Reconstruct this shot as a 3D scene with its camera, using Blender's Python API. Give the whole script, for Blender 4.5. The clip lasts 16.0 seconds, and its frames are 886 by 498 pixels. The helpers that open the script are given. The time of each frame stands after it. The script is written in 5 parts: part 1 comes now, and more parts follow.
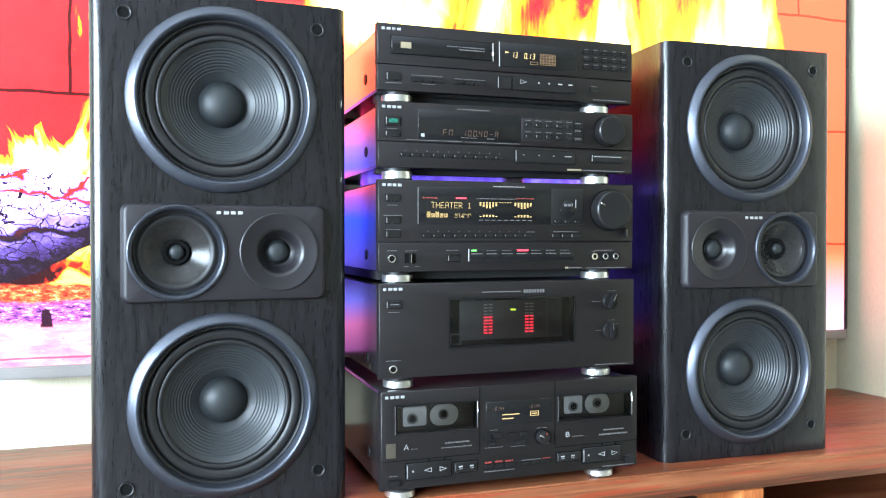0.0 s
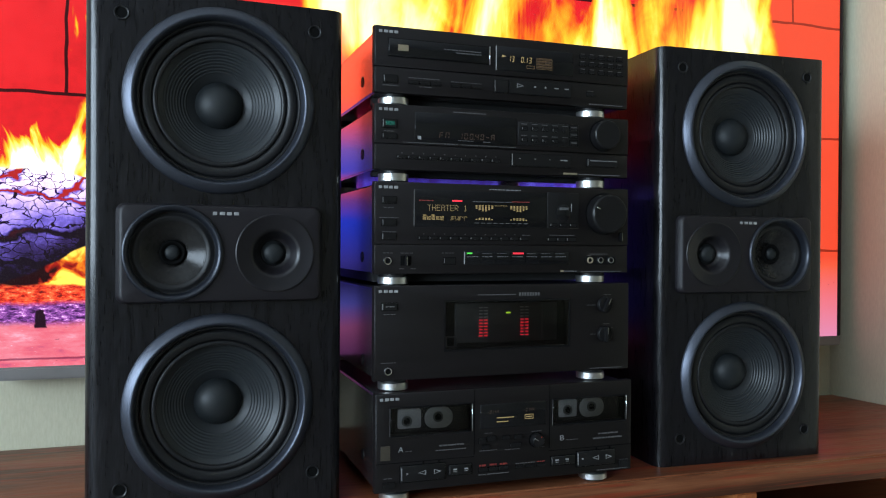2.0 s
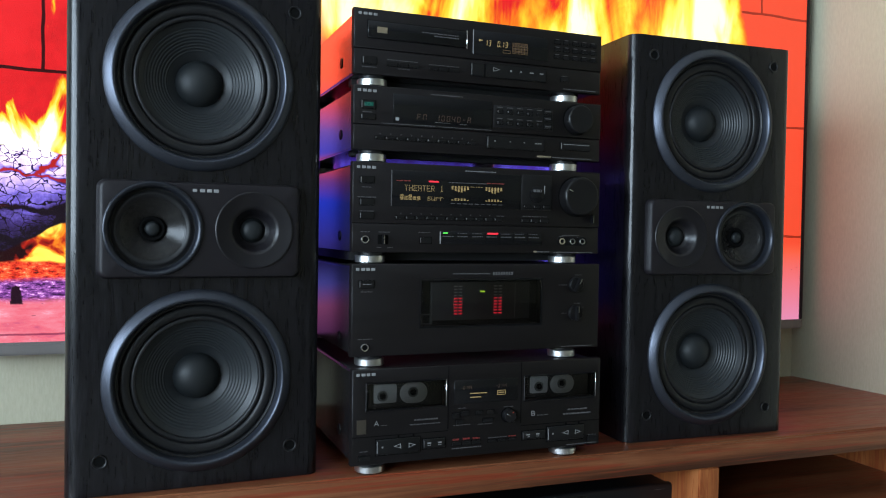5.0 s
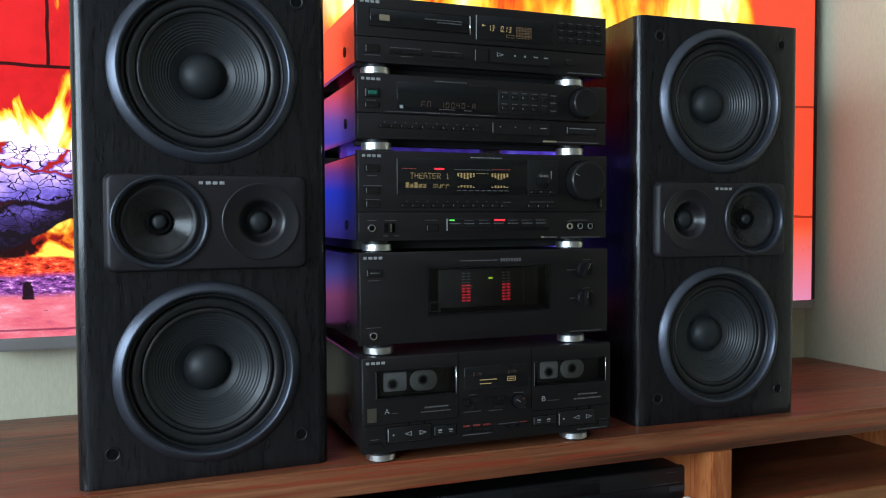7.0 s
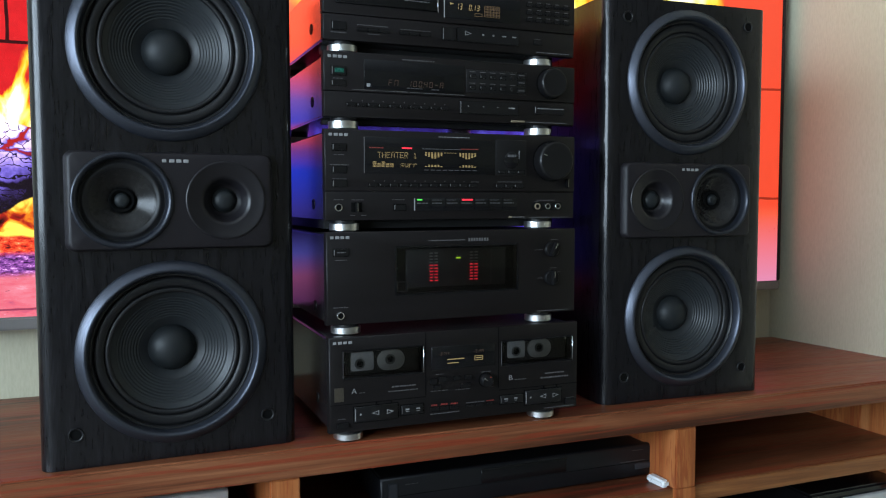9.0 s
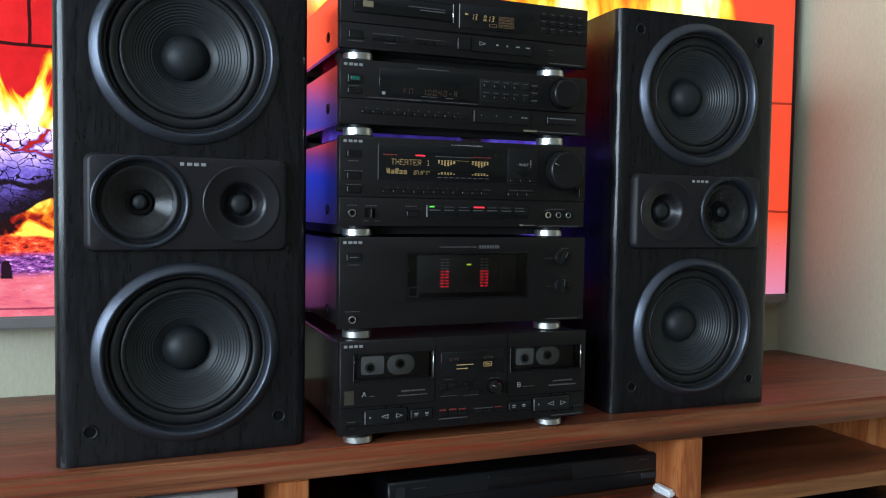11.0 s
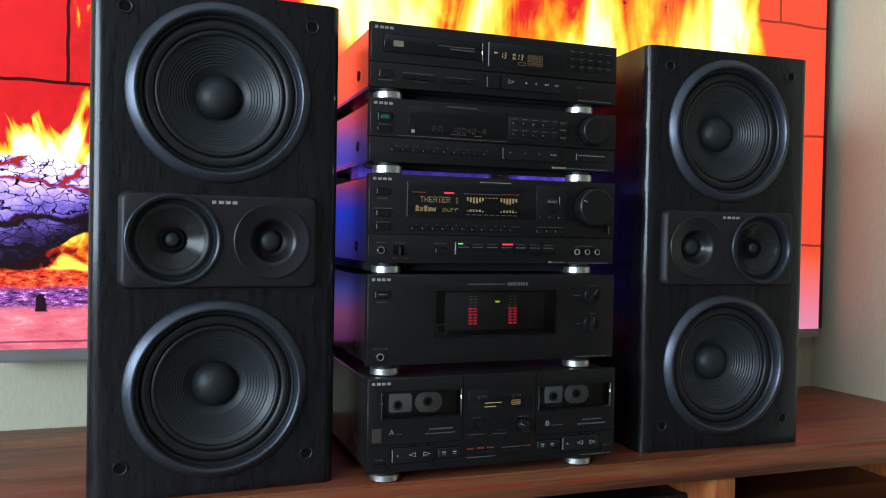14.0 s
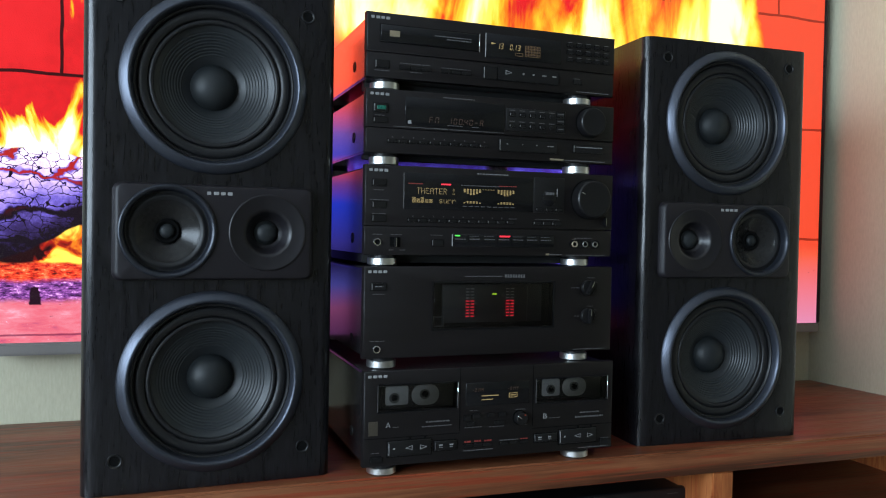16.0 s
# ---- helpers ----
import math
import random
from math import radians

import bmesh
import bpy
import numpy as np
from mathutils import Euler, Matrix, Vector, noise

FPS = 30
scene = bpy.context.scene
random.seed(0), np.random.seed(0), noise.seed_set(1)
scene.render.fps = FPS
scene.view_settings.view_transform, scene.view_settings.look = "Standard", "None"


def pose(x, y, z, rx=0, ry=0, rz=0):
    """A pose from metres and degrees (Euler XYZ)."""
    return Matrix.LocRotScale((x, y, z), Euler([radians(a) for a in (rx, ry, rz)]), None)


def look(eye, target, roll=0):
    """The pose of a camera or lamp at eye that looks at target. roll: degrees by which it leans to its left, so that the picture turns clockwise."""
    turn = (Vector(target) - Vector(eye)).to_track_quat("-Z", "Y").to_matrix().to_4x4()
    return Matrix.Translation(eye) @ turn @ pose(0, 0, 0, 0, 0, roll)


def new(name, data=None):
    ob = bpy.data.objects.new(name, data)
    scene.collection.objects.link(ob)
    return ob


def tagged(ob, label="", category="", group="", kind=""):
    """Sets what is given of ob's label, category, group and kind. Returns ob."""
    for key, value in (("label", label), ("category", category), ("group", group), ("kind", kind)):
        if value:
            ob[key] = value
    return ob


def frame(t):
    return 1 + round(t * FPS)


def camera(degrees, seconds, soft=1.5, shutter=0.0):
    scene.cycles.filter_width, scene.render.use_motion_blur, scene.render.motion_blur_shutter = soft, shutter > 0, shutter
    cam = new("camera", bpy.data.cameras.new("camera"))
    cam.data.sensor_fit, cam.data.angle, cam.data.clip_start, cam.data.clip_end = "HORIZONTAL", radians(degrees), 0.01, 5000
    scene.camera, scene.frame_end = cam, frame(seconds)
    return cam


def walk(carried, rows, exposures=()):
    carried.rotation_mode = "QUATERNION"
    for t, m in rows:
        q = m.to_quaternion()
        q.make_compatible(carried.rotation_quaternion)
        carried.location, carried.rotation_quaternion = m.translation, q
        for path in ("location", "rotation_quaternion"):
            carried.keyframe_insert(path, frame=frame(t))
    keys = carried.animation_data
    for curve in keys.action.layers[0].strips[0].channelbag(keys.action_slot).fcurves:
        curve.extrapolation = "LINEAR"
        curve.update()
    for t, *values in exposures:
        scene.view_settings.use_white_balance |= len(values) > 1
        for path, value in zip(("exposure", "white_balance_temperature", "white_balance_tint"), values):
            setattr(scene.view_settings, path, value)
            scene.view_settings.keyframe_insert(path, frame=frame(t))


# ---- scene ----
cam = camera(58.08, 16.0, soft=1.15)
PATH = [
    (0, (-0.4162, -0.9354, 0.7714), (0.2322, 0.9564, 0.7439), -0.03),
    (0.5, (-0.4126, -0.9389, 0.7722), (0.2430, 0.9505, 0.7537), -0.36),
    (1, (-0.4138, -0.9354, 0.7727), (0.2577, 0.9485, 0.7654), -0.15),
    (1.5, (-0.4185, -0.9367, 0.7632), (0.2481, 0.9489, 0.7770), -0.02),
    (2, (-0.4188, -0.9358, 0.7667), (0.2440, 0.9511, 0.7551), 0.36),
    (2.5, (-0.4222, -0.9394, 0.7659), (0.2447, 0.9461, 0.7478), 1.02),
    (3, (-0.4274, -0.9439, 0.7617), (0.2582, 0.9348, 0.7457), 1.86),
    (3.5, (-0.4280, -0.9530, 0.7622), (0.2719, 0.9206, 0.7658), 1.48),
    (4, (-0.4354, -0.9565, 0.7561), (0.2807, 0.9108, 0.7407), 1.24),
    (6.5, (-0.4238, -0.9545, 0.7610), (0.2896, 0.9129, 0.6993), 0.28),
    (7, (-0.4252, -0.9567, 0.7575), (0.2754, 0.9150, 0.6820), -0.24),
    (7.5, (-0.4195, -0.9571, 0.7523), (0.2883, 0.9108, 0.6526), -0.38),
    (8, (-0.4201, -0.9582, 0.7524), (0.3160, 0.8978, 0.6376), -0.14),
    (8.5, (-0.4157, -0.9579, 0.7544), (0.3417, 0.8891, 0.6332), -0.23),
    (11, (-0.4252, -0.9691, 0.7512), (0.3157, 0.8861, 0.6543), 0.86),
    (11.5, (-0.4215, -0.9687, 0.7542), (0.3073, 0.8924, 0.6830), 0.85),
    (12, (-0.4224, -0.9655, 0.7605), (0.2909, 0.9019, 0.6964), 0.94),
    (12.5, (-0.4248, -0.9655, 0.7593), (0.2650, 0.9111, 0.7088), 1.08),
    (13, (-0.4284, -0.9662, 0.7612), (0.2528, 0.9137, 0.7180), 1.20),
    (13.5, (-0.4291, -0.9652, 0.7629), (0.2529, 0.9145, 0.7238), 1.20),
    (14, (-0.4280, -0.9673, 0.7669), (0.2514, 0.9134, 0.7315), 1.06),
    (14.5, (-0.4270, -0.9650, 0.7640), (0.2570, 0.9141, 0.7304), 0.85),
    (15, (-0.4244, -0.9623, 0.7648), (0.2627, 0.9155, 0.7220), 0.79),
    (15.5, (-0.4260, -0.9614, 0.7619), (0.2611, 0.9165, 0.7204), 0.95),
    (16, (-0.4255, -0.9614, 0.7600), (0.2611, 0.9166, 0.7177), 1.05),
]

EXPOSURES = [(0.0, 1.9), (0.5, 1.72), (1.0, 1.25), (1.5, 0.85), (2.0, -0.2), (2.5, -0.2), (4.0, -0.2), (16.0, -0.2)]
walk(cam, [(t, look(eye, target, roll)) for t, eye, target, roll in PATH], EXPOSURES)

# ---- world and daylight ----
world = bpy.data.worlds.new("sky")
scene.world = world
world.use_nodes = True
wn = world.node_tree.nodes
sky = wn.new("ShaderNodeTexSky")
sky.sky_type, sky.sun_disc = "NISHITA", False
sky.sun_elevation, sky.sun_rotation = radians(35), radians(60)
world.node_tree.links.new(sky.outputs[0], wn["Background"].inputs[0])
wn["Background"].inputs[1].default_value = 0.1

# room: x to the right, y towards the television wall
X_FAR = 4.4
X_LEFT, X_RIGHT, Y_BACK, Y_FRONT, Z_CEIL = -2.4, 0.927, 0.410, -6.2, 2.6
WIN = (-3.05, -0.35, 0.60, 1.75)          # y0, y1, z0, z1 of the window in the left wall
TOP = 0.452                              # top of the media console
SKEW = radians(-0.8)                     # the console and its wall stand slightly askew to the stack

sun_lamp = bpy.data.lights.new("window_daylight", "AREA")
sun_lamp.shape, sun_lamp.size, sun_lamp.size_y = "RECTANGLE", WIN[1] - WIN[0] - 0.1, WIN[3] - WIN[2] - 0.1
sun_lamp.energy, sun_lamp.color = 170.0, (0.66, 0.83, 1.0)
lamp = new("window_daylight", sun_lamp)
lamp.matrix_world = look((X_LEFT - 0.08, (WIN[0] + WIN[1]) / 2, (WIN[2] + WIN[3]) / 2), (0.0, (WIN[0] + WIN[1]) / 2, (WIN[2] + WIN[3]) / 2))


# ---- materials ----
def mat(name, color=(0.5, 0.5, 0.5), rough=0.5, metal=0.0, spec=0.5, coat=0.0):
    m = bpy.data.materials.new(name)
    m.use_nodes = True
    b = m.node_tree.nodes["Principled BSDF"]
    b.inputs["Base Color"].default_value = (*color, 1)
    b.inputs["Roughness"].default_value = rough
    b.inputs["Metallic"].default_value = metal
    b.inputs["Specular IOR Level"].default_value = spec
    b.inputs["Coat Weight"].default_value = coat
    return m


def node(m, kind, **values):
    n = m.node_tree.nodes.new(kind)
    for key, value in values.items():
        n.inputs[key.replace("_", " ")].default_value = value
    return n


def link(m, a, b):
    m.node_tree.links.new(a, b)


def coords(m, scale=(1, 1, 1)):
    tc = node(m, "ShaderNodeTexCoord")
    mp = node(m, "ShaderNodeMapping")
    mp.inputs["Scale"].default_value = scale
    link(m, tc.outputs["Object"], mp.inputs["Vector"])
    return mp.outputs["Vector"]


def noise_tex(m, vec, scale, detail=4.0, rough=0.55, distortion=0.0):
    n = node(m, "ShaderNodeTexNoise", Scale=scale, Detail=detail, Roughness=rough, Distortion=distortion)
    link(m, vec, n.inputs["Vector"])
    return n.outputs["Fac"]


def ramp(m, fac, stops):
    r = m.node_tree.nodes.new("ShaderNodeValToRGB")
    els = r.color_ramp.elements
    while len(els) < len(stops):
        els.new(0.5)
    for e, (p, c) in zip(els, stops):
        e.position, e.color = p, (*c, 1) if len(c) == 3 else c
    link(m, fac, r.inputs["Fac"])
    return r.outputs["Color"]


def math_node(m, op, a, b=0.0, c=0.0, clamp=False):
    n = m.node_tree.nodes.new("ShaderNodeMath")
    n.operation, n.use_clamp = op, clamp
    for i, v in enumerate((a, b, c)):
        if isinstance(v, (int, float)):
            n.inputs[i].default_value = v
        else:
            link(m, v, n.inputs[i])
    return n.outputs[0]


def smooth(m, v, lo, hi, a=0.0, b=1.0):
    n = m.node_tree.nodes.new("ShaderNodeMapRange")
    n.interpolation_type = "SMOOTHSTEP"
    link(m, v, n.inputs["Value"])
    for key, value in (("From Min", lo), ("From Max", hi), ("To Min", a), ("To Max", b)):
        n.inputs[key].default_value = value
    return n.outputs["Result"]


def mix(m, fac, a, b, how="MIX"):
    n = m.node_tree.nodes.new("ShaderNodeMix")
    n.data_type, n.blend_type = "RGBA", how
    for sock, v in ((n.inputs["Factor"], fac), (n.inputs[6], a), (n.inputs[7], b)):
        if isinstance(v, (int, float)):
            sock.default_value = v
        elif isinstance(v, tuple):
            sock.default_value = (*v, 1)
        else:
            link(m, v, sock)
    return n.outputs[2]


def bsdf(m):
    return m.node_tree.nodes["Principled BSDF"]


def bump(m, height, strength, distance=0.001):
    n = node(m, "ShaderNodeBump", Strength=strength, Distance=distance)
    link(m, height, n.inputs["Height"])
    link(m, n.outputs[0], bsdf(m).inputs["Normal"])


def speckled(name, color, rough, metal=0.0, spec=0.5, vary=0.25, scale=60, stretch=(1, 1, 1), relief=0.05, coat=0.0):
    """A plain finish with slight cloudiness, dust and uneven gloss at two scales."""
    m = mat(name, color, rough, metal, spec, coat)
    vec = coords(m, stretch)
    big, fine = noise_tex(m, vec, scale * 0.12, 3), noise_tex(m, vec, scale * 6, 3)
    fac = math_node(m, "ADD", math_node(m, "MULTIPLY", big, 0.6), math_node(m, "MULTIPLY", fine, 0.4))
    lo, hi = tuple(c * (1 - vary) for c in color), tuple(min(1, c * (1 + vary)) for c in color)
    link(m, ramp(m, fac, [(0.3, lo), (0.7, hi)]), bsdf(m).inputs["Base Color"])
    link(m, smooth(m, fac, 0.3, 0.7, max(0.02, rough * 0.85), min(1, rough * 1.15)), bsdf(m).inputs["Roughness"])
    if relief:
        bump(m, fine, relief, 0.0005)
    return m


def wood(name, dark, mid, light, rough, along=(0.6, 9, 9), scale=3.0, coat=0.0, streak=None):
    m = mat(name, mid, rough, spec=0.32, coat=coat)
    vec = coords(m, along)
    g = noise_tex(m, vec, scale, 6, 0.6, 0.6)
    fine = noise_tex(m, coords(m, tuple(a * 6 for a in along)), scale * 2.5, 4, 0.6)
    col = ramp(m, g, [(0.34, dark), (0.5, mid), (0.66, light)])
    if streak:
        s = smooth(m, noise_tex(m, coords(m, (along[0] * 1.6, along[1] * 2.6, along[2] * 2.6)), scale, 5, 0.6, 1.2), 0.52, 0.60)
        col = mix(m, math_node(m, "MULTIPLY", s, 0.65), col, streak)
    col = mix(m, 0.35, col, ramp(m, fine, [(0.3, (0.45, 0.45, 0.45)), (0.7, (1.1, 1.1, 1.1))]), "MULTIPLY")
    link(m, col, bsdf(m).inputs["Base Color"])
    link(m, smooth(m, fine, 0.3, 0.7, rough * 0.85, rough * 1.2), bsdf(m).inputs["Roughness"])
    bump(m, fine, 0.12, 0.0006)
    return m


def emitter(name, color, strength):
    m = mat(name, (0.02, 0.02, 0.02), 0.4)
    bsdf(m).inputs["Emission Color"].default_value = (*color, 1)
    bsdf(m).inputs["Emission Strength"].default_value = strength
    return m


def clear_pane(name, tint, ior=1.5, rough=0.03):
    """Thin clear acrylic: tinted see-through with a Fresnel gloss."""
    m = bpy.data.materials.new(name)
    m.use_nodes = True
    nt = m.node_tree
    nt.nodes.remove(nt.nodes["Principled BSDF"])
    out = nt.nodes["Material Output"]
    tr, gl, fr, mx = (nt.nodes.new("ShaderNode" + k) for k in ("BsdfTransparent", "BsdfGlossy", "Fresnel", "MixShader"))
    tr.inputs["Color"].default_value = (*tint, 1)
    gl.inputs["Roughness"].default_value = rough
    fr.inputs["IOR"].default_value = ior
    for a, b in ((fr.outputs[0], mx.inputs[0]), (tr.outputs[0], mx.inputs[1]), (gl.outputs[0], mx.inputs[2]), (mx.outputs[0], out.inputs[0])):
        nt.links.new(a, b)
    return m


def black_ash():
    """Black ash veneer: dark vertical grain with open pores."""
    m = mat("black_ash_veneer", (0.02, 0.02, 0.022), 0.42, spec=0.22, coat=0.38)
    bsdf(m).inputs["Coat Roughness"].default_value = 0.13
    vec = coords(m, (26, 26, 1.3))
    warp = noise_tex(m, coords(m, (5, 5, 1.6)), 2.2, 3, 0.5, 0.8)
    add = m.node_tree.nodes.new("ShaderNodeVectorMath")
    add.operation = "MULTIPLY_ADD"
    link(m, vec, add.inputs[0])
    add.inputs[1].default_value = (1, 1, 1)
    comb = node(m, "ShaderNodeCombineXYZ")
    link(m, math_node(m, "MULTIPLY", warp, 2.2), comb.inputs["X"])
    link(m, comb.outputs[0], add.inputs[2])
    g = noise_tex(m, add.outputs[0], 4.0, 6, 0.65, 0.4)
    pores = noise_tex(m, coords(m, (150, 150, 9.0)), 4.5, 4, 0.65)
    fac = math_node(m, "ADD", math_node(m, "MULTIPLY", g, 0.45), math_node(m, "MULTIPLY", pores, 0.55))
    link(m, ramp(m, fac, [(0.38, (0.0040, 0.0037, 0.0046)), (0.52, (0.0058, 0.0054, 0.0068)), (0.60, (0.0110, 0.0102, 0.0126)), (0.70, (0.0170, 0.0160, 0.0190))]), bsdf(m).inputs["Base Color"])
    link(m, smooth(m, fac, 0.40, 0.62, 0.26, 0.48), bsdf(m).inputs["Roughness"])
    bump(m, fac, 0.14, 0.0006)
    return m


def wallpaper():
    """Beige embossed wallpaper with a faint fibrous relief."""
    m = mat("beige_wallpaper", (0.6, 0.55, 0.44), 0.75, spec=0.25)
    fibre = noise_tex(m, coords(m, (120, 120, 26)), 3.0, 4, 0.6)
    cloud = noise_tex(m, coords(m, (1, 1, 1)), 3.0, 4)
    col = ramp(m, fibre, [(0.3, (0.485, 0.455, 0.330)), (0.7, (0.555, 0.525, 0.385))])
    link(m, mix(m, 0.35, col, ramp(m, cloud, [(0.3, (0.82, 0.82, 0.80)), (0.7, (1, 1, 1))]), "MULTIPLY"), bsdf(m).inputs["Base Color"])
    bump(m, fibre, 0.25, 0.0006)
    return m


def fire_picture():
    """The picture on the television: a brick hearth, flames, charred logs and pink-lit hearth floor."""
    m = mat("lit_screen_picture", (0.0, 0.0, 0.0), 0.22)
    tc = node(m, "ShaderNodeTexCoord")
    obj = tc.outputs["Object"]                      # x along the screen, z up, from its lower middle
    sep = node(m, "ShaderNodeSeparateXYZ")
    link(m, obj, sep.inputs[0])
    x, z = sep.outputs["X"], sep.outputs["Z"]

    def add(*terms):
        out = terms[0]
        for t in terms[1:]:
            out = math_node(m, "ADD", out, t)
        return out

    def mul(*terms):
        out = terms[0]
        for t in terms[1:]:
            out = math_node(m, "MULTIPLY", out, t)
        return out

    def centred(v, size):
        return mul(math_node(m, "SUBTRACT", v, 0.5), size)

    def stretched(sx, sz, bend=0.0):
        mp = node(m, "ShaderNodeMapping")
        mp.inputs["Scale"].default_value = (sx, 1, sz)
        mp.inputs["Rotation"].default_value = (0, bend, 0)
        link(m, obj, mp.inputs["Vector"])
        return mp.outputs[0]

    # bricks with dark open joints and sooty patches
    swap = node(m, "ShaderNodeCombineXYZ")
    wob = centred(noise_tex(m, obj, 9.0, 3), 0.012)
    link(m, add(x, -0.132, wob), swap.inputs["X"])
    link(m, add(z, 0.035, wob), swap.inputs["Y"])
    br = node(m, "ShaderNodeTexBrick", Scale=1.0, Mortar_Size=0.0030, Mortar_Smooth=0.25, Bias=0.0, Brick_Width=0.572, Row_Height=0.245)
    br.offset = 0.5
    link(m, swap.outputs[0], br.inputs["Vector"])
    br.inputs["Color1"].default_value = (1.02, 0.022, 0.030, 1)
    br.inputs["Color2"].default_value = (0.95, 0.016, 0.024, 1)
    br.inputs["Mortar"].default_value = (0.05, 0.003, 0.005, 1)
    grime = noise_tex(m, obj, 8.0, 7, 0.7)
    col = mix(m, 0.75, br.outputs["Color"], ramp(m, grime, [(0.32, (0.62, 0.5, 0.5)), (0.55, (1.0, 1.1, 1.05)), (0.75, (1.05, 1.35, 1.25))]), "MULTIPLY")
    pits = smooth(m, noise_tex(m, stretched(1, 0.6), 46.0, 3, 0.6), 0.70, 0.76)
    col = mix(m, mul(pits, 0.6), col, (0.35, 0.008, 0.012))
    wash = mul(smooth(m, x, 0.25, 0.7), 0.85)
    col = mix(m, wash, col, mix(m, br.outputs["Fac"], (1.05, 0.095, 0.035), (0.45, 0.03, 0.01)))
    # tall flames over the middle, with licking edges
    wisp = noise_tex(m, stretched(4.0, 1.25, 0.12), 1.5, 5, 0.5, 1.1)
    fine = noise_tex(m, stretched(9.0, 2.4, -0.2), 1.7, 4, 0.55, 1.6)
    wide = mul(smooth(m, x, -0.42, -0.30), smooth(m, add(x, mul(z, 0.10)), 0.66, 0.80, 1.0, 0.0))
    heat = add(wisp, centred(fine, 0.26), smooth(m, z, 0.55, 0.95, 0.125, 0.0), mul(math_node(m, "SUBTRACT", mul(wide, smooth(m, z, 0.50, 0.585)), 1.0), 0.5))
    flame_stops = [(0.42, (1.0, 0.05, 0.01)), (0.47, (1.15, 0.26, 0.015)), (0.53, (1.35, 0.78, 0.04)), (0.60, (1.7, 1.35, 0.22)), (0.70, (2.2, 2.0, 1.0))]
    col = mix(m, smooth(m, heat, 0.42, 0.47), col, ramp(m, heat, flame_stops))
    # lower flames that rise from behind the log at the picture's edge
    tongue = noise_tex(m, stretched(11.0, 4.5, 0.25), 1.6, 4, 0.5, 1.3)
    lick = add(tongue, smooth(m, z, 0.33, 0.420, 0.16, -0.20), smooth(m, x, -0.62, -0.45, 0.0, -0.5))
    col = mix(m, smooth(m, lick, 0.44, 0.50), col, ramp(m, lick, [(0.45, (1.1, 0.22, 0.01)), (0.52, (1.4, 0.75, 0.03)), (0.60, (1.8, 1.6, 0.4)), (0.68, (2.2, 2.1, 1.6))]))
    # the charred log: ash-white scales above, violet-blue sides, black belly
    edge = noise_tex(m, obj, 16.0, 4)
    top = add(centred(edge, 0.030), smooth(m, x, -0.82, -0.70, 0.338, 0.328))
    belly = add(centred(edge, 0.022), smooth(m, x, -0.82, -0.68, 0.152, 0.208))
    rise = math_node(m, "DIVIDE", math_node(m, "SUBTRACT", z, belly), math_node(m, "SUBTRACT", top, belly))
    shift = node(m, "ShaderNodeTexNoise", Scale=15.0, Detail=4.0)
    link(m, obj, shift.inputs["Vector"])

    def scales(sx, sz, bend, size, amount, feature):
        warp = m.node_tree.nodes.new("ShaderNodeMix")
        warp.data_type = "VECTOR"
        warp.inputs["Factor"].default_value = amount
        link(m, stretched(sx, sz, bend), warp.inputs[4])
        link(m, shift.outputs["Color"], warp.inputs[5])
        vor = node(m, "ShaderNodeTexVoronoi", Scale=size)
        vor.feature = feature
        link(m, warp.outputs[1], vor.inputs["Vector"])
        return vor.outputs["Distance"]

    lumps = smooth(m, scales(0.6, 1.4, 0.25, 15.0, 0.08, "DISTANCE_TO_EDGE"), 0.01, 0.11)
    cracks = smooth(m, scales(0.8, 1.3, 0.25, 62.0, 0.07, "DISTANCE_TO_EDGE"), 0.01, 0.05, 0.35, 1.0)
    tone = noise_tex(m, obj, 30.0, 7, 0.72)
    glow = add(mul(rise, 0.62), mul(lumps, 0.30), centred(tone, 0.50), -0.12)
    ash = ramp(m, mul(glow, cracks), [(0.22, (0.010, 0.004, 0.012)), (0.34, (0.06, 0.035, 0.20)), (0.44, (0.22, 0.16, 0.80)), (0.55, (0.62, 0.45, 1.15)), (0.66, (1.25, 0.95, 1.25)), (0.80, (1.9, 1.7, 1.8))])
    ash = mix(m, mul(smooth(m, lumps, 0.0, 0.3, 1.0, 0.0), smooth(m, rise, 0.35, 0.8)), ash, (0.55, 0.02, 0.02))
    inlog = mul(smooth(m, rise, 0.97, 1.0, 1.0, 0.0), smooth(m, rise, 0.0, 0.03), smooth(m, x, -0.60, -0.52, 1.0, 0.0))
    below = mul(smooth(m, rise, 0.10, 0.20, 1.0, 0.0), smooth(m, x, -0.60, -0.52, 1.0, 0.0))
    # small flames and red glow under the log
    spurt = add(noise_tex(m, stretched(10.0, 7.0, 0.8), 2.2, 3, 0.5, 1.2), smooth(m, x, -0.79, -0.73, -0.25, 0.10))
    under = ramp(m, spurt, [(0.40, (0.02, 0.002, 0.004)), (0.48, (0.55, 0.02, 0.01)), (0.55, (1.3, 0.35, 0.02)), (0.63, (1.7, 1.2, 0.15))])
    col = mix(m, below, col, under)
    col = mix(m, inlog, col, ash)
    # embers, glittering ash and the pink hearth floor
    rough = centred(edge, 0.016)
    lowz = add(z, rough)
    ember = ramp(m, noise_tex(m, stretched(1, 2.2), 70.0, 5, 0.75), [(0.36, (0.10, 0.01, 0.01)), (0.48, (1.0, 0.045, 0.02)), (0.60, (1.35, 0.25, 0.08)), (0.70, (1.8, 1.0, 0.6))])
